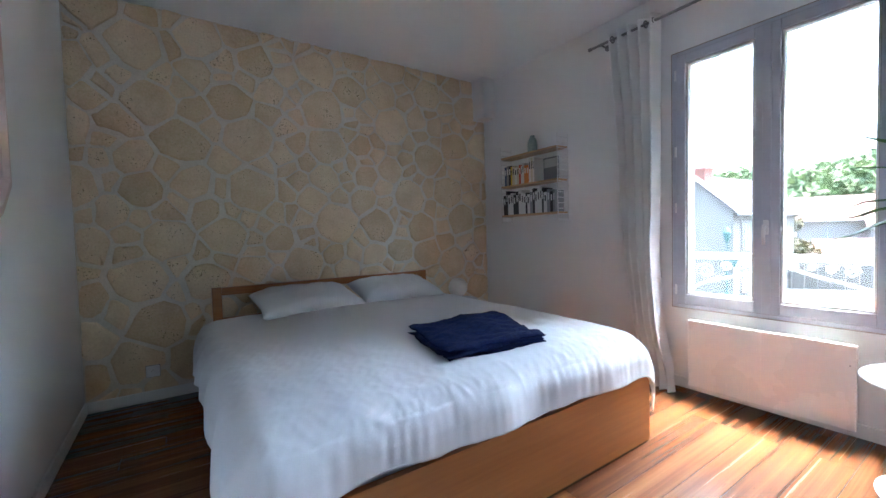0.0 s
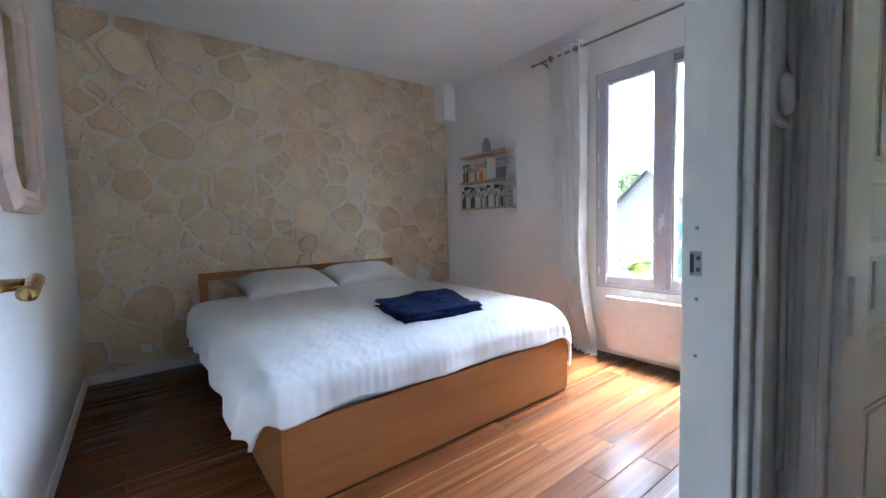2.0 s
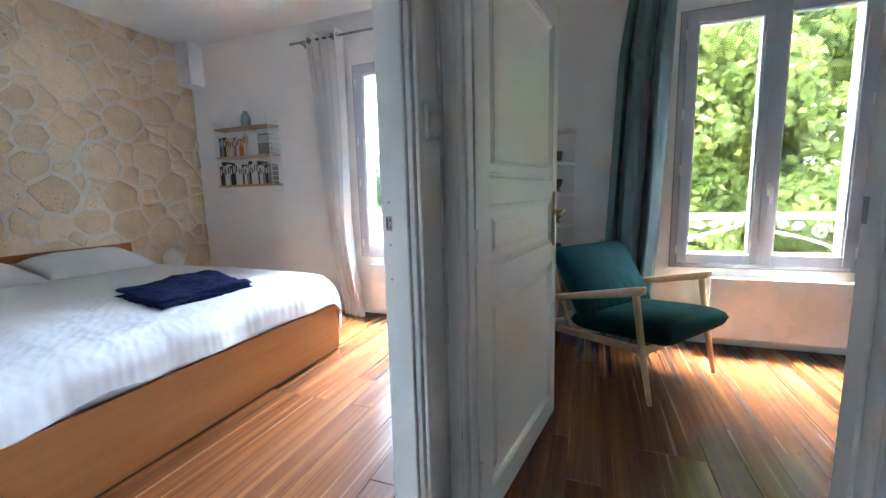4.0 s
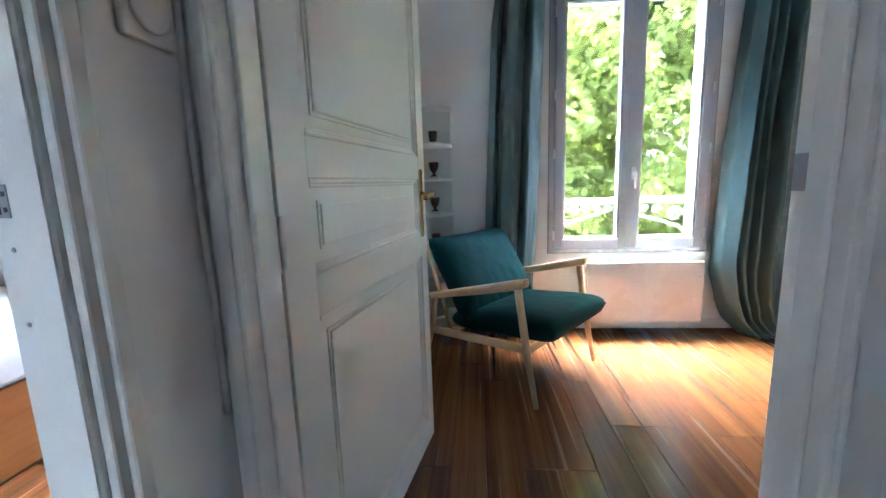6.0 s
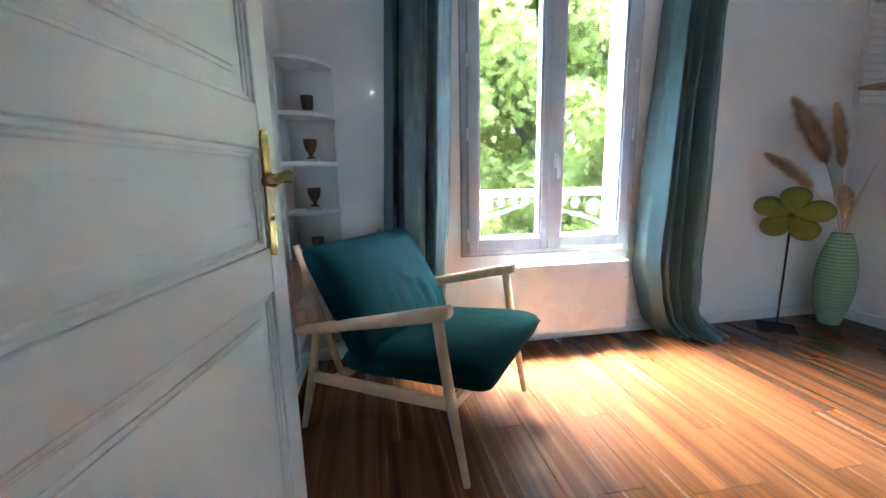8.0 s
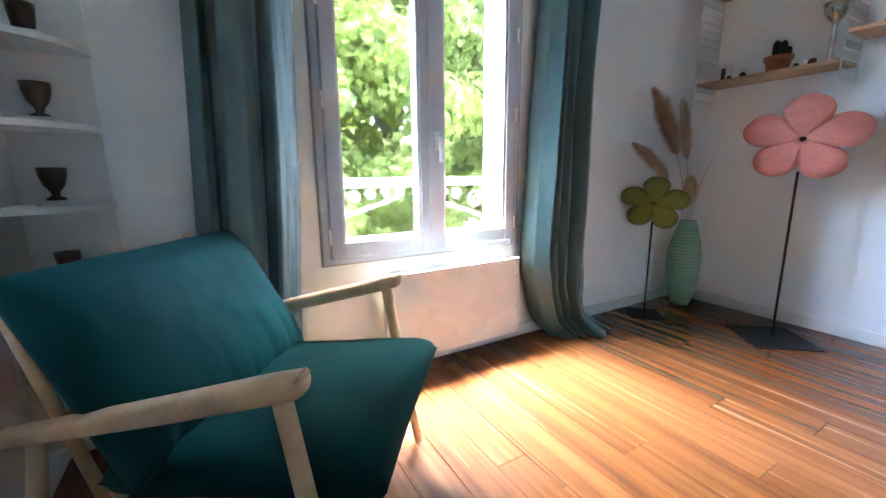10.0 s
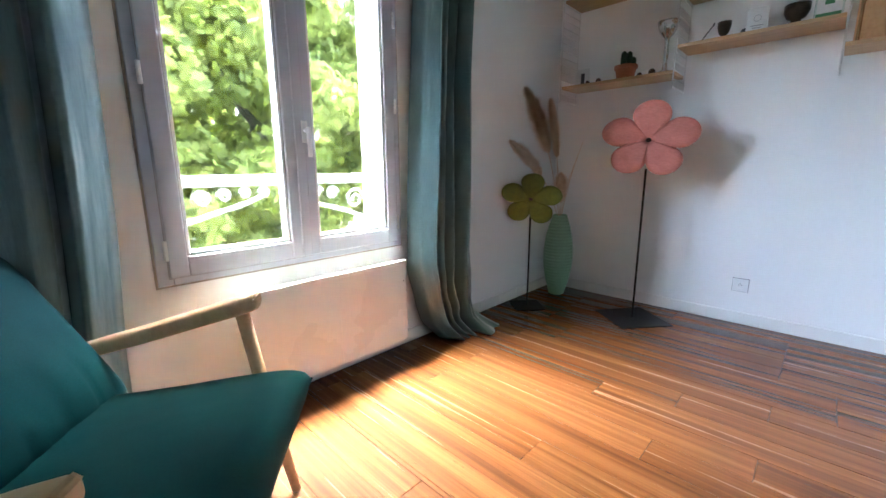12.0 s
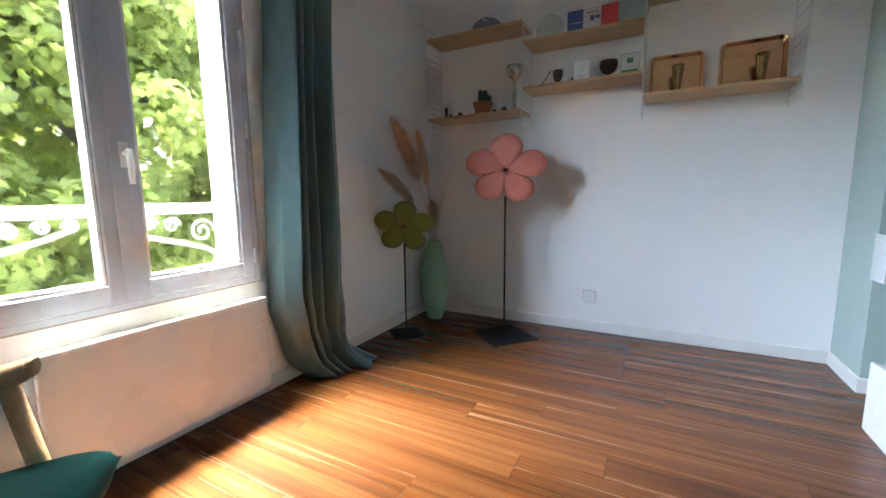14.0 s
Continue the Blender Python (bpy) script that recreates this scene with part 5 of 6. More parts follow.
# ---- shelf wall ----
ws = thing("wall_shelving", "modular wall shelving of oak boards and white wire ladders", "shelf", at=(0, SOUTH, 0))
LX = (4.765, 4.018, 3.283, 2.542)
for x, z1 in zip(LX, (2.25, 2.25, 2.25, 2.25)):
    ladder(ws, (x, 0), 0.255, 1.472, z1, "y", 0.05)
SD = 0.25
for x0, x1, z in ((4.018, 4.765, 1.563), (4.018, 4.765, 2.137), (3.283, 4.018, 1.703), (3.283, 4.018, 2.000), (2.542, 3.283, 1.568), (2.542, 3.283, 2.163)):
    part("shelf_board", B(x0 + 0.006, 0.004, z, x1 - 0.006, SD, z + 0.020, bevel=0.002), M["shelfwood"], ws)
YS = SOUTH + 0.12


def shelf_item(kind, label, cat, x, z, group="", rz=0.0, dy=0.0):
    return thing(kind, label, cat, group, at=(x, YS + dy, z + 0.0203), rz=rz)


Z1, Z1T, Z2, Z2T, Z3 = 1.563, 2.137, 1.703, 2.000, 1.568
c = shelf_item("picture_card", "small white card with a dark printed motif", "card", 4.66, Z1)
part("card", B(-0.05, -0.004, 0, 0.05, 0.004, 0.125), M["paper"], c)
part("print", B(-0.014, 0.0042, 0.012, 0.014, 0.0055, 0.095, bevel=0.0004), M["ink"], c)
c = shelf_item("potted_cactus", "dark finger cactus in a small terracotta pot", "plant", 4.355, Z1)
part("pot", lathe(bmesh.new(), [(0.0, 0), (0.052, 0), (0.066, 0.075), (0.074, 0.077), (0.075, 0.098), (0.064, 0.098), (0.06, 0.08), (0.0, 0.08)], 32), M["terracotta"], c)
for dx, dy, h in ((0.018, 0.0, 0.115), (-0.022, 0.01, 0.105), (-0.04, -0.01, 0.07)):
    bm = lathe(bmesh.new(), [(0.012, 0.08), (0.019, 0.10), (0.021, 0.08 + h * 0.6), (0.017, 0.08 + h * 0.9), (0.006, 0.08 + h)], 18, at=(dx, dy, 0))
    part("cactus_finger", bm, M["cactus"], c, smooth=True)
for x, rr in ((4.60, 0.016), (4.52, 0.019), (4.245, 0.016), (4.20, 0.018), (4.17, 0.022)):
    bm = lathe(bmesh.new(), [(0.001, 0)] + [(rr * math.sin(math.pi * k / 10), rr - rr * math.cos(math.pi * k / 10)) for k in range(1, 10)] + [(0.001, 2 * rr)], 18)
    ob = solid("small_ball", bm, M["bronze"] if rr != 0.018 else M["marble"], "small round keepsake ball on the shelf board", "ornament", "keepsake balls", smooth=True)
    ob.location = (x, YS + 0.05, Z1 + 0.0202)
trophy("trophy_cup", "tall silver trophy cup with a slender stem", (4.105, YS + 0.02, Z1 + 0.0203), [(0.040, 0), (0.042, 0.012), (0.016, 0.03), (0.012, 0.08), (0.017, 0.12), (0.012, 0.17), (0.014, 0.215), (0.030, 0.23), (0.052, 0.262), (0.062, 0.315), (0.058, 0.315), (0.045, 0.27), (0.0, 0.245)], (0, 0), M["chrome"])
trophy("goblet", "dark bronze goblet on the shelf board", (3.808, YS, Z2 + 0.0203), [(r_ * 1.0, z_ * 1.05) for r_, z_ in GOB], (0, 0), M["bronze"])
trophy("pedestal_bowl", "dark bronze pedestal bowl on the shelf board", (3.488, YS, Z2 + 0.0203), [(0.026, 0), (0.022, 0.01), (0.022, 0.04), (0.040, 0.05), (0.055, 0.08), (0.056, 0.115), (0.052, 0.115), (0.045, 0.075), (0.0, 0.06)], (0, 0), M["bronze"])
bm = tube(bmesh.new(), [(0.035, 0, 0.004), (-0.03, -0.02, 0.105)], 0.0035, 8)
tube(bm, [(-0.03, -0.02, 0.100), (-0.036, -0.02, 0.118)], 0.005, 8)
solid("small_stick", bm, M["ink"], "thin dark stick leaning on the shelf", "ornament", at=(3.90, YS, Z2 + 0.0203))
c = shelf_item("white_box", "white booklet with a round grey emblem", "booklet", 3.655, Z2, rz=8)
part("cover", B(-0.048, -0.02, 0, 0.048, 0.02, 0.14, bevel=0.002), M["paper"], c)
bm = tube(bmesh.new(), [(0.016 * math.cos(k * math.pi / 12), 0.0205, 0.085 + 0.016 * math.sin(k * math.pi / 12)) for k in range(24)], 0.0012, 6, closed=True)
part("emblem", bm, M["grey"], c)
part("text_line", B(-0.03, 0.0203, 0.045, 0.03, 0.0212, 0.050), M["grey"], c)
part("text_line", B(-0.02, 0.0203, 0.033, 0.02, 0.0212, 0.038), M["grey"], c)
bm = lathe(bmesh.new(), [(0.001, 0)] + [(0.022 * math.sin(math.pi * k / 10), 0.030 - 0.030 * math.cos(math.pi * k / 10)) for k in range(1, 10)] + [(0.001, 0.06)], 18)
solid("small_bottle", bm, M["ink"], "small dark rounded flask behind the booklet", "bottle", smooth=True, at=(3.715, YS - 0.04, Z2 + 0.0203))
c = shelf_item("framed_card", "clear stand with a white and green card", "card", 3.362, Z2)
part("stand", B(-0.056, -0.006, 0, 0.056, 0.006, 0.145, bevel=0.002), M["clear"], c)
part("card", B(-0.048, 0.0065, 0.006, 0.048, 0.008, 0.138), M["paper"], c)
part("lawn_print", B(-0.048, 0.0083, 0.006, 0.048, 0.0092, 0.045), M["greenprint"], c)
part("crest_print", B(-0.018, 0.0083, 0.085, 0.018, 0.0092, 0.115, bevel=0.0003), M["greenprint"], c)
c = shelf_item("flat_cap", "grey felt cap with a small white mark", "cap", 4.325, Z1T)
def capf(u, v):
    an, s = 2 * math.pi * u, v
    r_ = math.sin(s * math.pi / 2)
    return (0.115 * r_ * math.cos(an), 0.10 * r_ * math.sin(an), 0.105 * math.cos(s * math.pi / 2) ** 0.75 + 0.003 * nz(u * 9, v * 4) + 0.0005)
thicken(part("crown", grid(bmesh.new(), capf, 40, 14), M["cap"], c, smooth=True), 0.003)
def peak(u, v):
    an = -0.9 + 1.8 * u
    r_ = 0.10 + 0.075 * v
    return (-r_ * math.cos(an) * (1.0), 0.95 * r_ * math.sin(an), 0.012 - 0.012 * v * abs(2 * u - 1) + 0.004)
thicken(part("peak", grid(bmesh.new(), peak, 16, 5), M["cap"], c, smooth=True), 0.004)
part("badge", B(-0.03, 0.0845, 0.045, -0.005, 0.0895, 0.065), M["paper"], c)
bm = lathe(bmesh.new(), [(0.0, 0), (0.090, 0), (0.092, 0.003), (0.090, 0.006), (0.0, 0.006)], 48)
g = solid("glass_plate", bm, M["clear"], "round clear glass plate standing on edge", "plate", at=(3.88, YS, Z2T + 0.0203))
g.matrix_world = pose(3.875, YS - 0.02, Z2T + 0.112, 80, 0, 0)
bm = lathe(bmesh.new(), [(0.0, 0), (0.125, 0), (0.128, 0.003), (0.125, 0.006), (0.0, 0.006)], 48)
g = solid("glass_plate", bm, M["clear"], "large round clear glass plate standing on edge", "plate")
g.matrix_world = pose(3.40, YS - 0.05, Z2T + 0.147, 80, 0, 0)
c = shelf_item("club_sign", "blue, white and red printed sign standing upright", "sign", 3.598, Z2T)
part("board", B(-0.155, -0.006, 0, 0.155, 0.006, 0.165), M["paper"], c)
part("blue_band", B(0.055, 0.0063, 0, 0.155, 0.0073, 0.165), M["blue"], c)
part("red_band", B(-0.155, 0.0063, 0.03, -0.055, 0.0073, 0.165), M["red"], c)


def lettering(txt, size, m, parent, at, rz=180):
    cu = bpy.data.curves.new("lettering", "FONT")
    cu.body, cu.size, cu.extrude, cu.align_x = txt, size, 0.0004, "CENTER"
    tmp = new("lettering", cu)
    dg = bpy.context.evaluated_depsgraph_get()
    me = bpy.data.meshes.new_from_object(tmp.evaluated_get(dg))
    bpy.data.objects.remove(tmp)
    me.materials.clear()
    me.materials.append(m)
    ob = new("lettering", me)
    ob.parent = parent
    ob.matrix_local = pose(*at, 90, 0, rz)
    return ob


lettering("LE CHAMP", 0.020, M["ink"], c, (-0.035, 0.0085, 0.030))
part("print_bar", B(0.06, 0.0076, 0.085, 0.14, 0.0082, 0.089), M["paper"], c)
part("print_bar", B(0.06, 0.0076, 0.035, 0.15, 0.0082, 0.047), M["grey"], c)
part("print_mark", B(-0.012, 0.0063, 0.085, 0.012, 0.0073, 0.118, bevel=0.0003), M["blue"], c)
part("print_mark", B(-0.045, 0.0063, 0.095, -0.018, 0.0073, 0.112), M["ink"], c)
part("print_mark", B(-0.035, 0.0063, 0.130, 0.035, 0.0073, 0.140), M["grey"], c)


def tray(x, w, h, rz):
    c = thing("copper_tray", "square copper tray with a rolled rim propped upright", "tray", "copper trays", at=(x, SOUTH + 0.055, Z3 + 0.0205), rz=rz)
    r_ = 0.03
    def rr(k, s):
        q, i = divmod(k, 8)
        an = (q * 90 + i * 90 / 7) * math.pi / 180
        cx_, cz_ = ((w - r_, h - r_), (-w + r_, h - r_), (-w + r_, -h + r_), (w - r_, -h + r_))[q]
        return (cx_ + r_ * math.cos(an)) * s, (cz_ + r_ * math.sin(an)) * s
    bm = bmesh.new()
    rings = []
    for s, y_ in ((1.0, 0.0), (1.03, 0.014), (1.02, 0.022), (0.98, 0.022), (0.90, 0.012), (0.87, 0.006)):
        rings.append([bm.verts.new((rr(k, s)[0], y_, rr(k, s)[1] + h * 1.03)) for k in range(32)])
    for p, q in zip(rings, rings[1:]):
        for i in range(32):
            bm.faces.new((p[i], p[(i + 1) % 32], q[(i + 1) % 32], q[i]))
    bm.faces.new(rings[0])
    rim = part("rim", bm, M["copper"], c)
    bm = bmesh.new()
    lo_ = [bm.verts.new((rr(k, 0.885)[0], 0.002, rr(k, 0.885)[1] + h * 1.03)) for k in range(32)]
    hi_ = [bm.verts.new((rr(k, 0.885)[0], 0.0055, rr(k, 0.885)[1] + h * 1.03)) for k in range(32)]
    bm.faces.new(hi_)
    for i in range(32):
        bm.faces.new((lo_[i], lo_[(i + 1) % 32], hi_[(i + 1) % 32], hi_[i]))
    part("tray_floor", bm, M["copper"], c)
    c.rotation_euler = (radians(8), 0, radians(rz))
    return c


tray(3.105, 0.145, 0.125, 3)
tray(2.73, 0.155, 0.135, -3)
CUP = [(0.030, 0), (0.030, 0.006), (0.020, 0.012), (0.022, 0.04), (0.030, 0.12), (0.034, 0.15), (0.031, 0.15), (0.026, 0.11), (0.0, 0.03)]
trophy("brass_cup", "flared brass cup in front of a copper tray", (3.10, YS + 0.02, Z3 + 0.0203), CUP, (0.036, 0.012), M["brass"], group="brass cups")
trophy("brass_cup", "flared brass cup in front of a copper tray", (2.70, YS + 0.02, Z3 + 0.0203), CUP, (0.036, 0.012), M["brass"], group="brass cups")

# white wall box and white low unit by the pier
wb = thing("wall_box", "small white open box fixed to the pier", "shelf", at=(2.16, -4.46, 0))
for c_ in ((-0.16, 0.0, 0.575, 0.085, 0.13, 0.590), (-0.16, 0.0, 0.780, 0.085, 0.13, 0.795), (-0.16, 0.0, 0.5905, -0.145, 0.13, 0.7795), (0.070, 0.0, 0.5905, 0.085, 0.13, 0.7795)):
    part("board", B(*c_, bevel=0.002), M["table"], wb)
part("back_board", B(-0.144, 0.001, 0.5905, 0.0695, 0.008, 0.7795), M["table"], wb)
solid("low_bench", B(1.75, -4.05, 0.0, 2.36, -3.70, 0.30, bevel=0.01), M["table"], "plain white low bench beside the pier", "bench")


# ---- outside ----
GZ = -3.5


def railing(y0, y1, label):
    """Cast-iron guard rail painted white, with scrolls below the handrail."""
    r_ = thing("guard_rail", label, "railing", "window guard rails", at=(OUT - 0.06, (y0 + y1) / 2, 0))
    h = (y1 - y0) / 2
    part("handrail", B(-0.022, -h, 0.925, 0.022, h, 0.975, bevel=0.006), M["whitepvc"], r_)
    def spiral(cy, cz, r0, turns, d_, flip):
        return [(0, cy + d_ * (r0 * (1 - 0.82 * k / 30)) * math.cos(turns * 2 * math.pi * k / 30), cz + flip * (r0 * (1 - 0.82 * k / 30)) * math.sin(turns * 2 * math.pi * k / 30)) for k in range(31)]
    for sgn in (-1, 1):
        arch = [(0, sgn * (h - 0.02 - (h - 0.06) * math.sin(k / 16 * math.pi / 2)), 0.70 + 0.20 * (k / 16) ** 0.6) for k in range(17)]
        part("arch_bar", tube(bmesh.new(), arch, 0.011, 8), M["whitepvc"], r_, smooth=True)
        for cy, cz, r0 in ((h - 0.10, 0.835, 0.062), (h - 0.24, 0.875, 0.036), (h - 0.33, 0.885, 0.030), (h - 0.42, 0.893, 0.026), (0.05, 0.893, 0.026)):
            part("scroll", tube(bmesh.new(), spiral(sgn * cy, cz, r0, 1.6, sgn, 1), 0.0075, 6), M["whitepvc"], r_, smooth=True)
    return r_


railing(r0 + 0.004, r1 - 0.004, "white cast-iron guard rail with scrollwork outside the window")
railing(b0 + 0.004, b1 - 0.004, "white cast-iron guard rail outside the bedroom window")
solid("ground", B(-400, -400, GZ - 0.4, 600, 400, GZ), M["asphalt"], "pale sunlit street and ground", "ground", kind="structure")


def leaf_cloud(bm, rng, blobs, count, size, shape="maple"):
    """Small folded leaves scattered through overlapping clumps, denser near their skins."""
    tot = sum(b_[3] ** 2 for b_ in blobs)
    for cx, cy, cz, r_, sq in blobs:
        for _ in range(int(count * r_ * r_ / tot)):
            d_ = Vector((rng.gauss(0, 1), rng.gauss(0, 1), rng.gauss(0, 1))).normalized() * r_ * rng.uniform(0.45, 1.0) ** 0.5
            c_ = Vector((cx, cy, cz)) + Vector((d_.x, d_.y, d_.z * sq))
            n_ = (d_.normalized() * 0.6 + Vector((rng.uniform(-1, 1), rng.uniform(-1, 1), rng.uniform(-0.3, 1.0)))).normalized()
            u = n_.orthogonal().normalized()
            u.rotate(Matrix.Rotation(rng.uniform(0, 6.28), 3, n_))
            w = n_.cross(u)
            s = size * rng.uniform(0.6, 1.25)
            if shape == "maple":
                prof = ((0, -0.5), (0.45, -0.28), (0.30, -0.02), (0.52, 0.30), (0.16, 0.26), (0, 0.62), (-0.16, 0.26), (-0.52, 0.30), (-0.30, -0.02), (-0.45, -0.28))
            else:
                prof = ((0, -0.5), (0.4, -0.1), (0.3, 0.35), (0, 0.5), (-0.35, 0.3), (-0.4, -0.15))
            bm.faces.new([bm.verts.new(c_ + u * (a_ * s) + w * (b_ * s) + n_ * (abs(a_) * -0.15 * s)) for a_, b_ in prof])
    return bm


rng = random.Random(21)
TX, TY = 11.2, -5.1
tree = thing("plane_tree", "leafy plane tree standing close to the house", "tree", at=(TX, TY, GZ))
part("trunk", tube(bmesh.new(), [(0, 0, -0.1), (0.03, 0.05, 1.5), (0.0, 0.12, 3.0), (0.1, 0.05, 4.6), (0.0, 0.1, 8.0), (0.1, 0, 13.5)], [0.34, 0.27, 0.24, 0.21, 0.15, 0.05], 14), M["treebark"], tree, smooth=True)
for k in range(12):
    an, z0_ = k * 2.4, 4.6 + 0.65 * k
    d_ = Vector((math.cos(an), math.sin(an), 0.35))
    part("limb", tube(bmesh.new(), [(0, 0.1, z0_), tuple(Vector((0, 0.1, z0_)) + d_ * 0.8), tuple(Vector((0, 0.1, z0_)) + d_ * 1.6 + Vector((0, 0, 0.3)))], [0.10, 0.065, 0.025], 8), M["treebark"], tree, smooth=True)
blobs = []
for k in range(115):
    an, rad = rng.uniform(0, 6.283), 3.0 * rng.random() ** 0.5
    blobs.append((rad * 0.32 * math.cos(an), rad * 1.2 * math.sin(an), rng.uniform(3.6, 12.5), rng.uniform(0.7, 1.3), 0.75))
for k in range(16):
    an = rng.uniform(1.7, 4.6)
    blobs.append((1.6 * math.cos(an), 3.0 * math.sin(an), rng.uniform(2.3, 3.6), rng.uniform(0.4, 0.75), 0.8))
for k in range(22):
    blobs.append((rng.uniform(-1.9, -1.0), rng.uniform(-3.6, 3.6), rng.uniform(3.7, 10.0), rng.uniform(0.6, 1.0), 0.8))
part("crown", leaf_cloud(bmesh.new(), rng, blobs, 100000, 0.145), M["leaf"], tree)


def roof_tiles(parent, x0, x1, y0, y1, z0, z1, m, rows, cols):
    """Sloping courses of tiles between an eave (y0, z0) and a ridge (y1, z1)."""
    bm = bmesh.new()
    for r_ in range(rows):
        a_, b_ = r_ / rows, (r_ + 1.12) / rows
        for c_ in range(cols):
            u0, u1 = x0 + (x1 - x0) * c_ / cols, x0 + (x1 - x0) * (c_ + 0.97) / cols
            ya, yb = y0 + (y1 - y0) * a_, y0 + (y1 - y0) * min(b_, 1)
            za, zb = z0 + (z1 - z0) * a_ + 0.05, z0 + (z1 - z0) * min(b_, 1) + 0.01
            vs = [bm.verts.new(p) for p in ((u0, ya, za), (u1, ya, za), (u1, yb, zb), (u0, yb, zb), (u0, ya, za - 0.04), (u1, ya, za - 0.04))]
            bm.faces.new(vs[:4])
            bm.faces.new((vs[4], vs[5], vs[1], vs[0]))
    ob = part("roof_tiles", bm, m, parent)
    return tagged(ob, kind="stuff")


def house(label, at, rz, w, d_, eave, rise, wall_m, roof_m, windows, chimneys=(), rows=12, cols=14):
    """Gabled house: local x along the ridge, gables at x = 0 and w, front at y = 0."""
    h = thing("house", label, "house", at=at, rz=rz)
    bm = bmesh.new()
    sec = [(0, 0), (d_, 0), (d_, eave), (d_ / 2, eave + rise), (0, eave)]
    f0 = [bm.verts.new((0, y_, z_)) for y_, z_ in sec]
    f1 = [bm.verts.new((w, y_, z_)) for y_, z_ in sec]
    bm.faces.new(list(reversed(f0)))
    bm.faces.new(f1)
    for i in range(5):
        bm.faces.new((f0[i], f0[(i + 1) % 5], f1[(i + 1) % 5], f1[i]))
    bmesh.ops.recalc_face_normals(bm, faces=bm.faces)
    part("wall", bm, wall_m, h)
    o = 0.35
    sl = rise / (d_ / 2)
    rf = bmesh.new()
    for ye in (-o, d_ + o):
        vs = [rf.verts.new(p) for p in ((-o, ye, eave - o * sl + 0.02), (w + o, ye, eave - o * sl + 0.02), (w + o, d_ / 2, eave + rise + 0.02), (-o, d_ / 2, eave + rise + 0.02))]
        ws_ = [rf.verts.new(v.co + Vector((0, 0, 0.10))) for v in vs]
        rf.faces.new(vs)
        rf.faces.new(ws_)
        for i in range(4):
            rf.faces.new((vs[i], vs[(i + 1) % 4], ws_[(i + 1) % 4], ws_[i]))
    rfo = part("roof", rf, roof_m, h)
    roof_tiles(rfo, -o, w + o, -o, d_ / 2, eave - o * sl + 0.10, eave + rise + 0.10, roof_m, rows, cols)
    part("gutter", tube(bmesh.new(), [(-o, -o - 0.06, eave - o * sl), (w + o, -o - 0.06, eave - o * sl)], 0.07, 8), M["grey"], h)
    for x_, z_, ww, hh in windows:
        fm = part("window", B(x_ - 0.08, -0.05, z_ - 0.1, x_ + ww + 0.08, -0.002, z_ + hh + 0.12, bevel=0.02), M["ochre"], h)
        part("pane", B(x_, -0.07, z_, x_ + ww, -0.052, z_ + hh), M["shutter"], fm)
        part("window_bar", B(x_ + ww / 2 - 0.03, -0.085, z_, x_ + ww / 2 + 0.03, -0.0705, z_ + hh), M["whitepvc"], fm)
        part("sill", B(x_ - 0.15, -0.16, z_ - 0.2, x_ + ww + 0.15, -0.002, z_ - 0.105), M["ochre"], fm)
    for x_, y_, s, hh in chimneys:
        zc = eave + rise * (1 - abs(y_ - d_ / 2) / (d_ / 2))
        c_ = part("chimney", B(x_, y_, zc - 0.4, x_ + s, y_ + s * 0.7, zc + hh), M["brick"], rfo)
        part("chimney_cap", B(x_ - 0.08, y_ - 0.08, zc + hh + 0.002, x_ + s + 0.08, y_ + s * 0.7 + 0.08, zc + hh + 0.16), M["brick"], c_)
    return h


house("white rendered house with a grey tiled gable roof", (30.0, 9.55, GZ), -3, 9.0, 5.0, 5.6, 2.3, M["render"], M["roof"],
      [(1.0, 3.3, 0.9, 1.5), (3.6, 3.3, 0.9, 1.5), (6.4, 3.3, 0.9, 1.5), (1.0, 0.6, 0.9, 1.6), (3.6, 0.6, 0.9, 1.6), (6.4, 0.6, 0.9, 1.6)], [(0.8, 2.0, 1.0, 0.9)])
house("pale house with a brown tiled roof farther off", (57.0, 13.6, GZ), -60, 9.0, 7.0, 5.0, 2.4, M["ochre"], M["redroof"], [(2.0, 2.6, 0.9, 1.3), (5.5, 2.6, 0.9, 1.3)], rows=9, cols=12)
house("long low house with a weathered red roof", (58.0, 8.3, GZ), -75, 14.0, 7.0, 4.2, 2.6, M["ochre"], M["redroof"], [(4.0, 2.2, 0.9, 1.2), (9.0, 2.2, 0.9, 1.2)], [(0.6, 3.0, 1.0, 1.2)], rows=9, cols=16)
house("small outbuilding with a red tiled roof", (47.0, 9.7, GZ), -80, 6.5, 3.5, 2.0, 1.1, M["render"], M["redroof"], [], rows=7, cols=12)
# rubble garden wall along the street
bm = bmesh.new()
for k in range(26):
    x_, y_ = 38.0 + 0.35 * k, 9.6 - 0.62 * k
    box(bm, x_, y_ - 0.64, GZ - 0.1, x_ + 0.4, y_, GZ + 1.65 + 0.12 * nz(k * 0.6))
solid("garden_wall", bm, M["garden"], "rubble stone garden wall along the street", "wall", kind="structure")
lp = thing("street_lamp", "green cast-iron street lamp with a lantern", "street lamp", at=(29.0, 9.5, GZ))
part("post", lathe(bmesh.new(), [(0.16, 0), (0.14, 0.5), (0.06, 0.7), (0.045, 3.6), (0.09, 3.65)], 12), M["lamppost"], lp)
part("lantern", lathe(bmesh.new(), [(0.10, 3.66), (0.22, 4.15), (0.24, 4.2), (0.12, 4.45), (0.03, 4.55)], 6), M["lamppost"], lp)
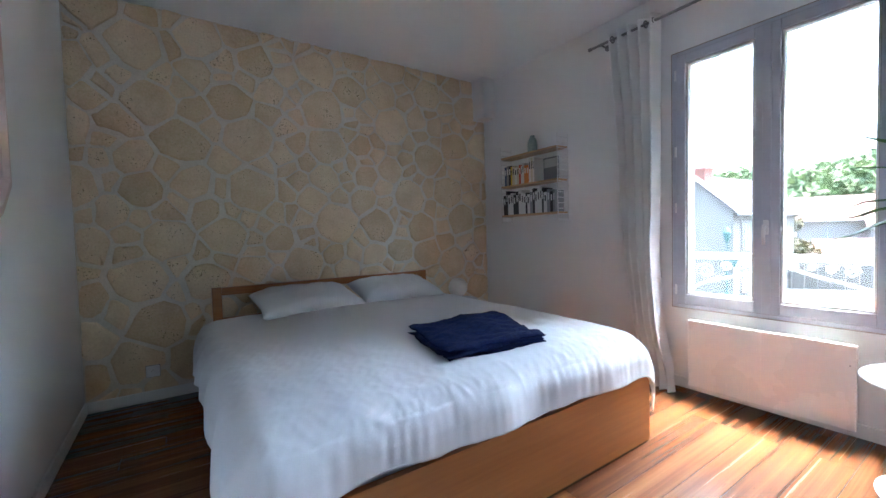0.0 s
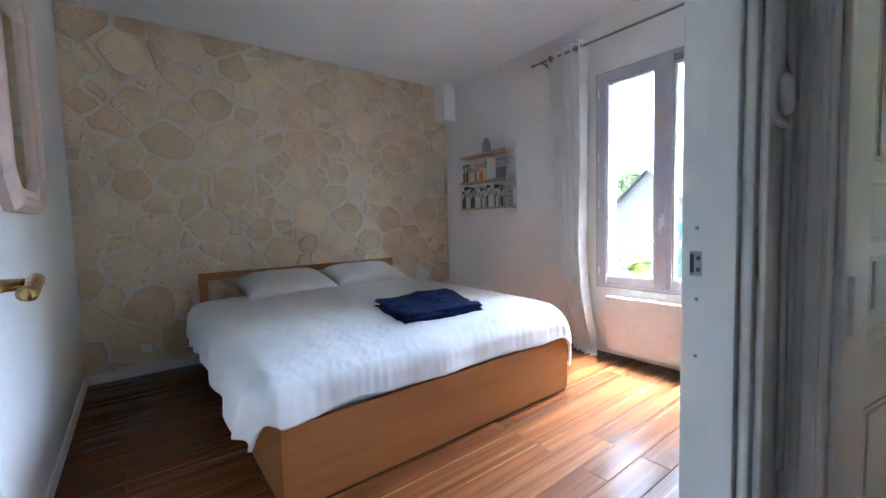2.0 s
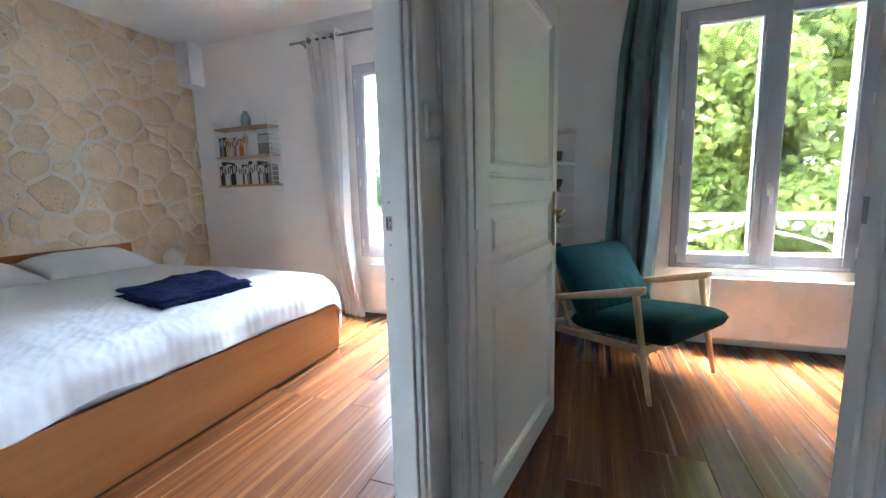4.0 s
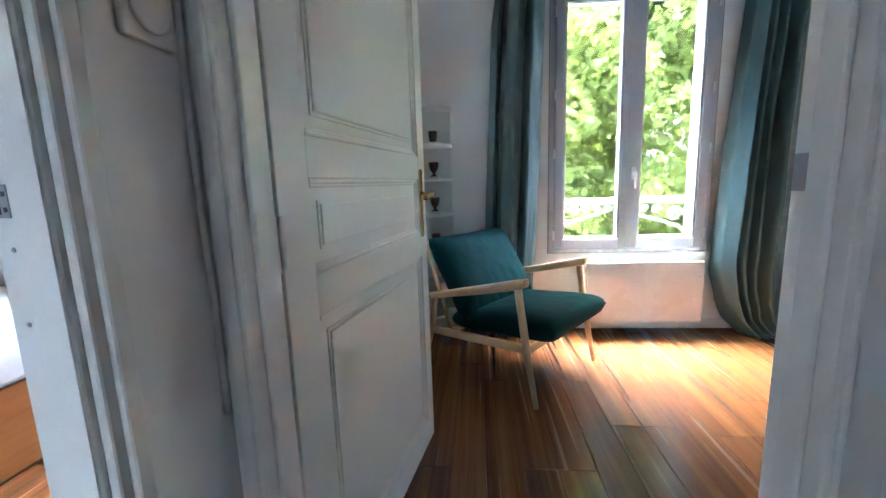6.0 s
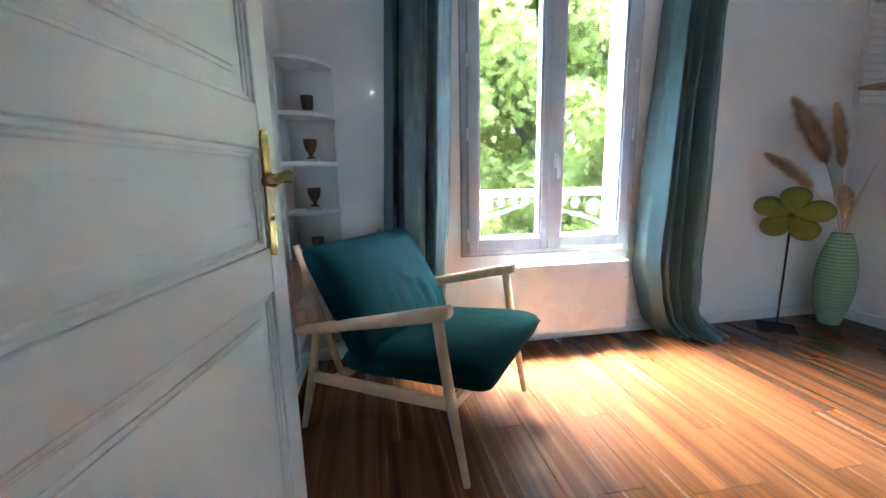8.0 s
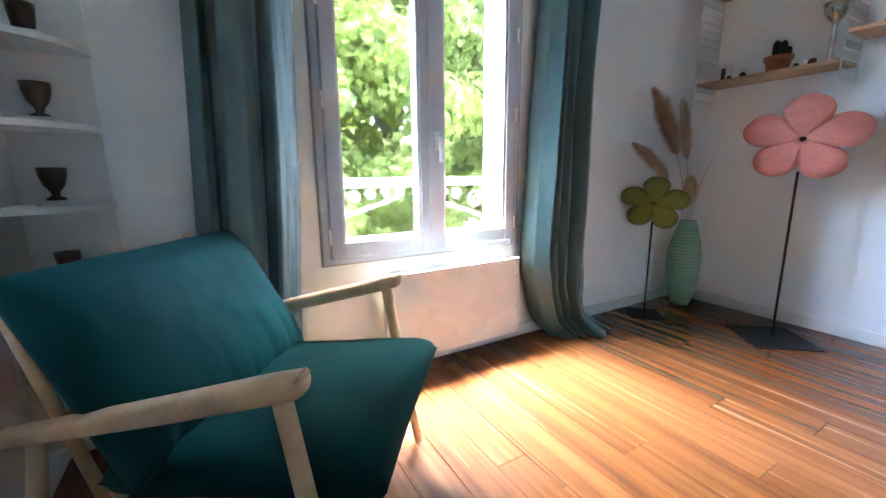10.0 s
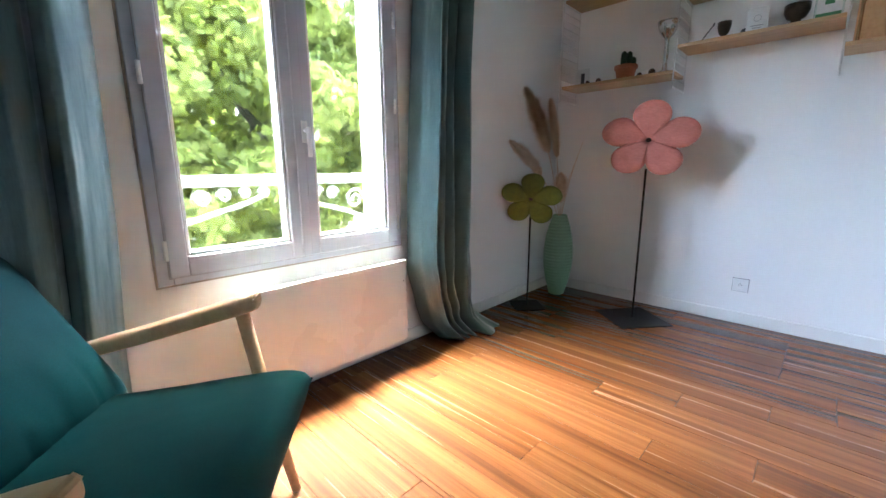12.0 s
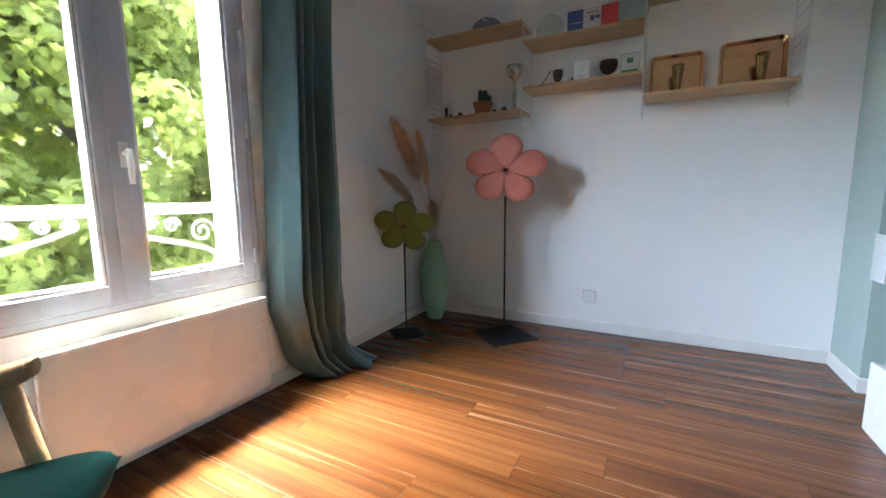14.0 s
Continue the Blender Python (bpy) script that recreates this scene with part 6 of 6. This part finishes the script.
part("street_sign", B(-0.05, -0.55, 2.2, -0.02, 0.15, 2.75), M["lamppost"], lp)
rng = random.Random(8)


def bush(label, at, r_, n, size, m, zf=0.8, trunk=False):
    t_ = thing("shrub" if not trunk else "tree", label, "shrub" if not trunk else "tree", at=at)
    part("trunk", tube(bmesh.new(), [(0, 0, -0.2), (0.05, 0, r_ * 0.5), (0, 0.05, r_ * 1.1)], [0.12 * r_ / 2, 0.09 * r_ / 2, 0.03], 8), M["treebark"], t_)
    bl = [(rng.uniform(-1, 1) * r_ * 0.55, rng.uniform(-1, 1) * r_ * 0.55, r_ * 0.9 + rng.uniform(-0.6, 0.7) * r_ * zf, r_ * rng.uniform(0.3, 0.5), 0.85) for _ in range(14)]
    part("crown", leaf_cloud(bmesh.new(), rng, bl, n, size, "oval"), m, t_)
    return t_


bush("russet and green rounded tree beside the street", (42.0, 10.6, GZ + 0.6), 2.6, 5000, 0.24, M["rustleaf"], 0.9, True)
bush("bright green shrub on the garden terrace", (27.0, 11.3, GZ + 1.0), 0.9, 2200, 0.13, M["leaf"])
# wooded hill
bm = bmesh.new()
bl = []
for k in range(230):
    y_ = rng.uniform(-25, 95)
    x_ = rng.uniform(80, 125)
    zt = 2.0 + (x_ - 78) * 0.24 + 3.5 * nz(y_ * 0.05, x_ * 0.04) + max(0, (y_ - 22)) * 0.02
    bl.append((x_, y_, GZ + 3.0 + zt, rng.uniform(2.8, 5.2), 0.95))
leaf_cloud(bm, rng, bl, 60000, 1.0, "oval")
hill = solid("wooded_hill", bm, M["farleaf"], "wooded hillside with dense green trees", "woods", kind="stuff")
bm = grid(bmesh.new(), lambda u, v: (74 + 90 * v, -60 + 220 * u, GZ - 0.5 + 24 * v + 2.5 * nz(u * 9, v * 5)), 30, 12)
solid("hill_ground", bm, M["farleaf"], "green slope under the woods", "ground", kind="structure")

# ---- stones of the feature wall ----
rng = np.random.default_rng(12)
WX0, WX1 = WEST + 0.004, EAST - 0.004
seeds = []
for r_lo, r_hi, tries in ((0.135, 0.175, 160), (0.095, 0.135, 900), (0.06, 0.095, 2500), (0.04, 0.06, 3000)):
    for _ in range(tries):
        r_ = rng.uniform(r_lo, r_hi)
        x, z = rng.uniform(WX0 - 0.05, WX1 + 0.05), rng.uniform(0.0, CEIL)
        if all(((x - q[0]) / 1.3) ** 2 + (z - q[1]) ** 2 > ((0.93 if r_ > 0.06 else 0.84) * (r_ + q[2])) ** 2 for q in seeds):
            seeds.append((x, z, r_))
seeds = np.array(seeds)


def clip_poly(poly, nx, nz_, d):
    out = []
    for i in range(len(poly)):
        p, q = poly[i], poly[(i + 1) % len(poly)]
        sp, sq = nx * p[0] + nz_ * p[1] - d, nx * q[0] + nz_ * q[1] - d
        if sp <= 0:
            out.append(p)
        if (sp <= 0) != (sq <= 0):
            t_ = sp / (sp - sq)
            out.append((p[0] + t_ * (q[0] - p[0]), p[1] + t_ * (q[1] - p[1])))
    return out


north = bpy.data.objects["wall_north"]
for i, (sx, sz, sr) in enumerate(seeds):
    poly = [(WX0, 0.02), (WX1, 0.02), (WX1, CEIL - 0.004), (WX0, CEIL - 0.004)]
    order = np.argsort((seeds[:, 0] - sx) ** 2 + (seeds[:, 1] - sz) ** 2)[1:26]
    wide = float(rng.choice((0.0, 0.002, 0.006, 0.010)))
    for j in order:
        nx, nz2 = seeds[j, 0] - sx, seeds[j, 1] - sz
        ln = math.hypot(nx, nz2)
        nx, nz2 = nx / ln, nz2 / ln
        share = (ln * ln + sr * sr - seeds[j, 2] ** 2) / (2 * ln)      # larger stones keep more of the way
        gap = float(rng.uniform(0.002, 0.013)) + wide
        poly = clip_poly(poly, nx, nz2, nx * sx + nz2 * sz + share - gap)
        if len(poly) < 3:
            break
    poly = clip_poly(poly, 1, 0, WX1 - 0.004)
    if len(poly) < 3:
        continue
    for _ in range(2):  # worn corners
        nxt = []
        for k in range(len(poly)):
            p, q = poly[k], poly[(k + 1) % len(poly)]
            nxt += [(0.89 * p[0] + 0.11 * q[0], 0.89 * p[1] + 0.11 * q[1]), (0.11 * p[0] + 0.89 * q[0], 0.11 * p[1] + 0.89 * q[1])]
        poly = nxt
    cx, cz = sum(p[0] for p in poly) / len(poly), sum(p[1] for p in poly) / len(poly)
    size = max(math.hypot(p[0] - cx, p[1] - cz) for p in poly)
    if size < 0.035:
        continue
    poly = [(p[0] + 0.022 * nz(p[0] * 13, p[1] * 13, 2.0) + 0.012 * nz(p[0] * 37, p[1] * 37, 4.0), p[1] + 0.022 * nz(p[0] * 13, p[1] * 13, 8.0) + 0.012 * nz(p[0] * 37, p[1] * 37, 6.0)) for p in poly]
    if len(poly) > 24:
        poly = poly[::2]
    pr = float(rng.uniform(0.006, 0.020))
    bm = bmesh.new()
    rings = []
    for s, d in ((1.0, 0.004), (0.985, -pr * 0.55), (0.90, -pr), (0.45, -pr - 0.003)):
        rings.append([bm.verts.new(((p[0] - cx) * s, d + (0.005 * nz(p[0] * 14 * s, p[1] * 14 * s, i) if s < 0.95 else 0), (p[1] - cz) * s)) for p in poly])
    for a_, b_ in zip(rings, rings[1:]):
        for k in range(len(poly)):
            bm.faces.new((a_[k], b_[k], b_[(k + 1) % len(poly)], a_[(k + 1) % len(poly)]))
    bm.faces.new(list(reversed(rings[-1])))
    bmesh.ops.recalc_face_normals(bm, faces=bm.faces)
    ob = link("stone", bm, M["stone"], True)
    ob.parent = north
    ob.location = (cx, STONE + 0.012, cz)

# ---- floor planks ----
rng = random.Random(31)
PW = 0.1435
plank_mesh = {}


def plank(x0, y0, x1, y1):
    w, l = round(y1 - y0, 4), round(x1 - x0, 3)
    key = (w, l)
    if key not in plank_mesh:
        bm = bmesh.new()
        c, a_, b_ = 0.0030, l / 2 - 0.0010, w / 2 - 0.0010
        top = [bm.verts.new(p) for p in ((-a_ + c, -b_ + c, 0), (a_ - c, -b_ + c, 0), (a_ - c, b_ - c, 0), (-a_ + c, b_ - c, 0))]
        rim = [bm.verts.new(p) for p in ((-a_, -b_, -0.0013), (a_, -b_, -0.0013), (a_, b_, -0.0013), (-a_, b_, -0.0013))]
        low = [bm.verts.new(p) for p in ((-a_, -b_, -0.008), (a_, -b_, -0.008), (a_, b_, -0.008), (-a_, b_, -0.008))]
        bm.faces.new(top)
        for u, v in ((rim, top), (low, rim)):
            for k in range(4):
                bm.faces.new((u[k], u[(k + 1) % 4], v[(k + 1) % 4], v[k]))
        me = bpy.data.meshes.new("plank")
        bm.to_mesh(me)
        bm.free()
        me.materials.append(M["floor"])
        plank_mesh[key] = me
    ob = new("plank", plank_mesh[key])
    ob.parent = floor
    ob.location = ((x0 + x1) / 2, (y0 + y1) / 2, 0.0)


def lay(x0, x1, y0, y1, line):
    k = math.floor((y0 - line) / PW)
    while line + k * PW < y1:
        ya, yb = max(y0, line + k * PW), min(y1, line + (k + 1) * PW)
        if yb - ya > 0.01:
            x = x0 - rng.choice((0.15, 0.45, 0.75, 0.95))
            while x < x1:
                a_, b_ = max(x, x0), min(x + 1.22, x1)
                if b_ - a_ > 0.02:
                    plank(a_, ya, b_, yb)
                x += 1.22
        k += 1


lay(WEST, EAST, PART_N - 0.05, STONE, 0.403)
lay(WEST, HALL_E + 0.05, -2.4, PART_N - 0.05, -2.518)
lay(HALL_E + 0.05, EAST, -2.5, PART_S, -2.518)
lay(1.6, EAST, SOUTH, -2.5, -2.518)
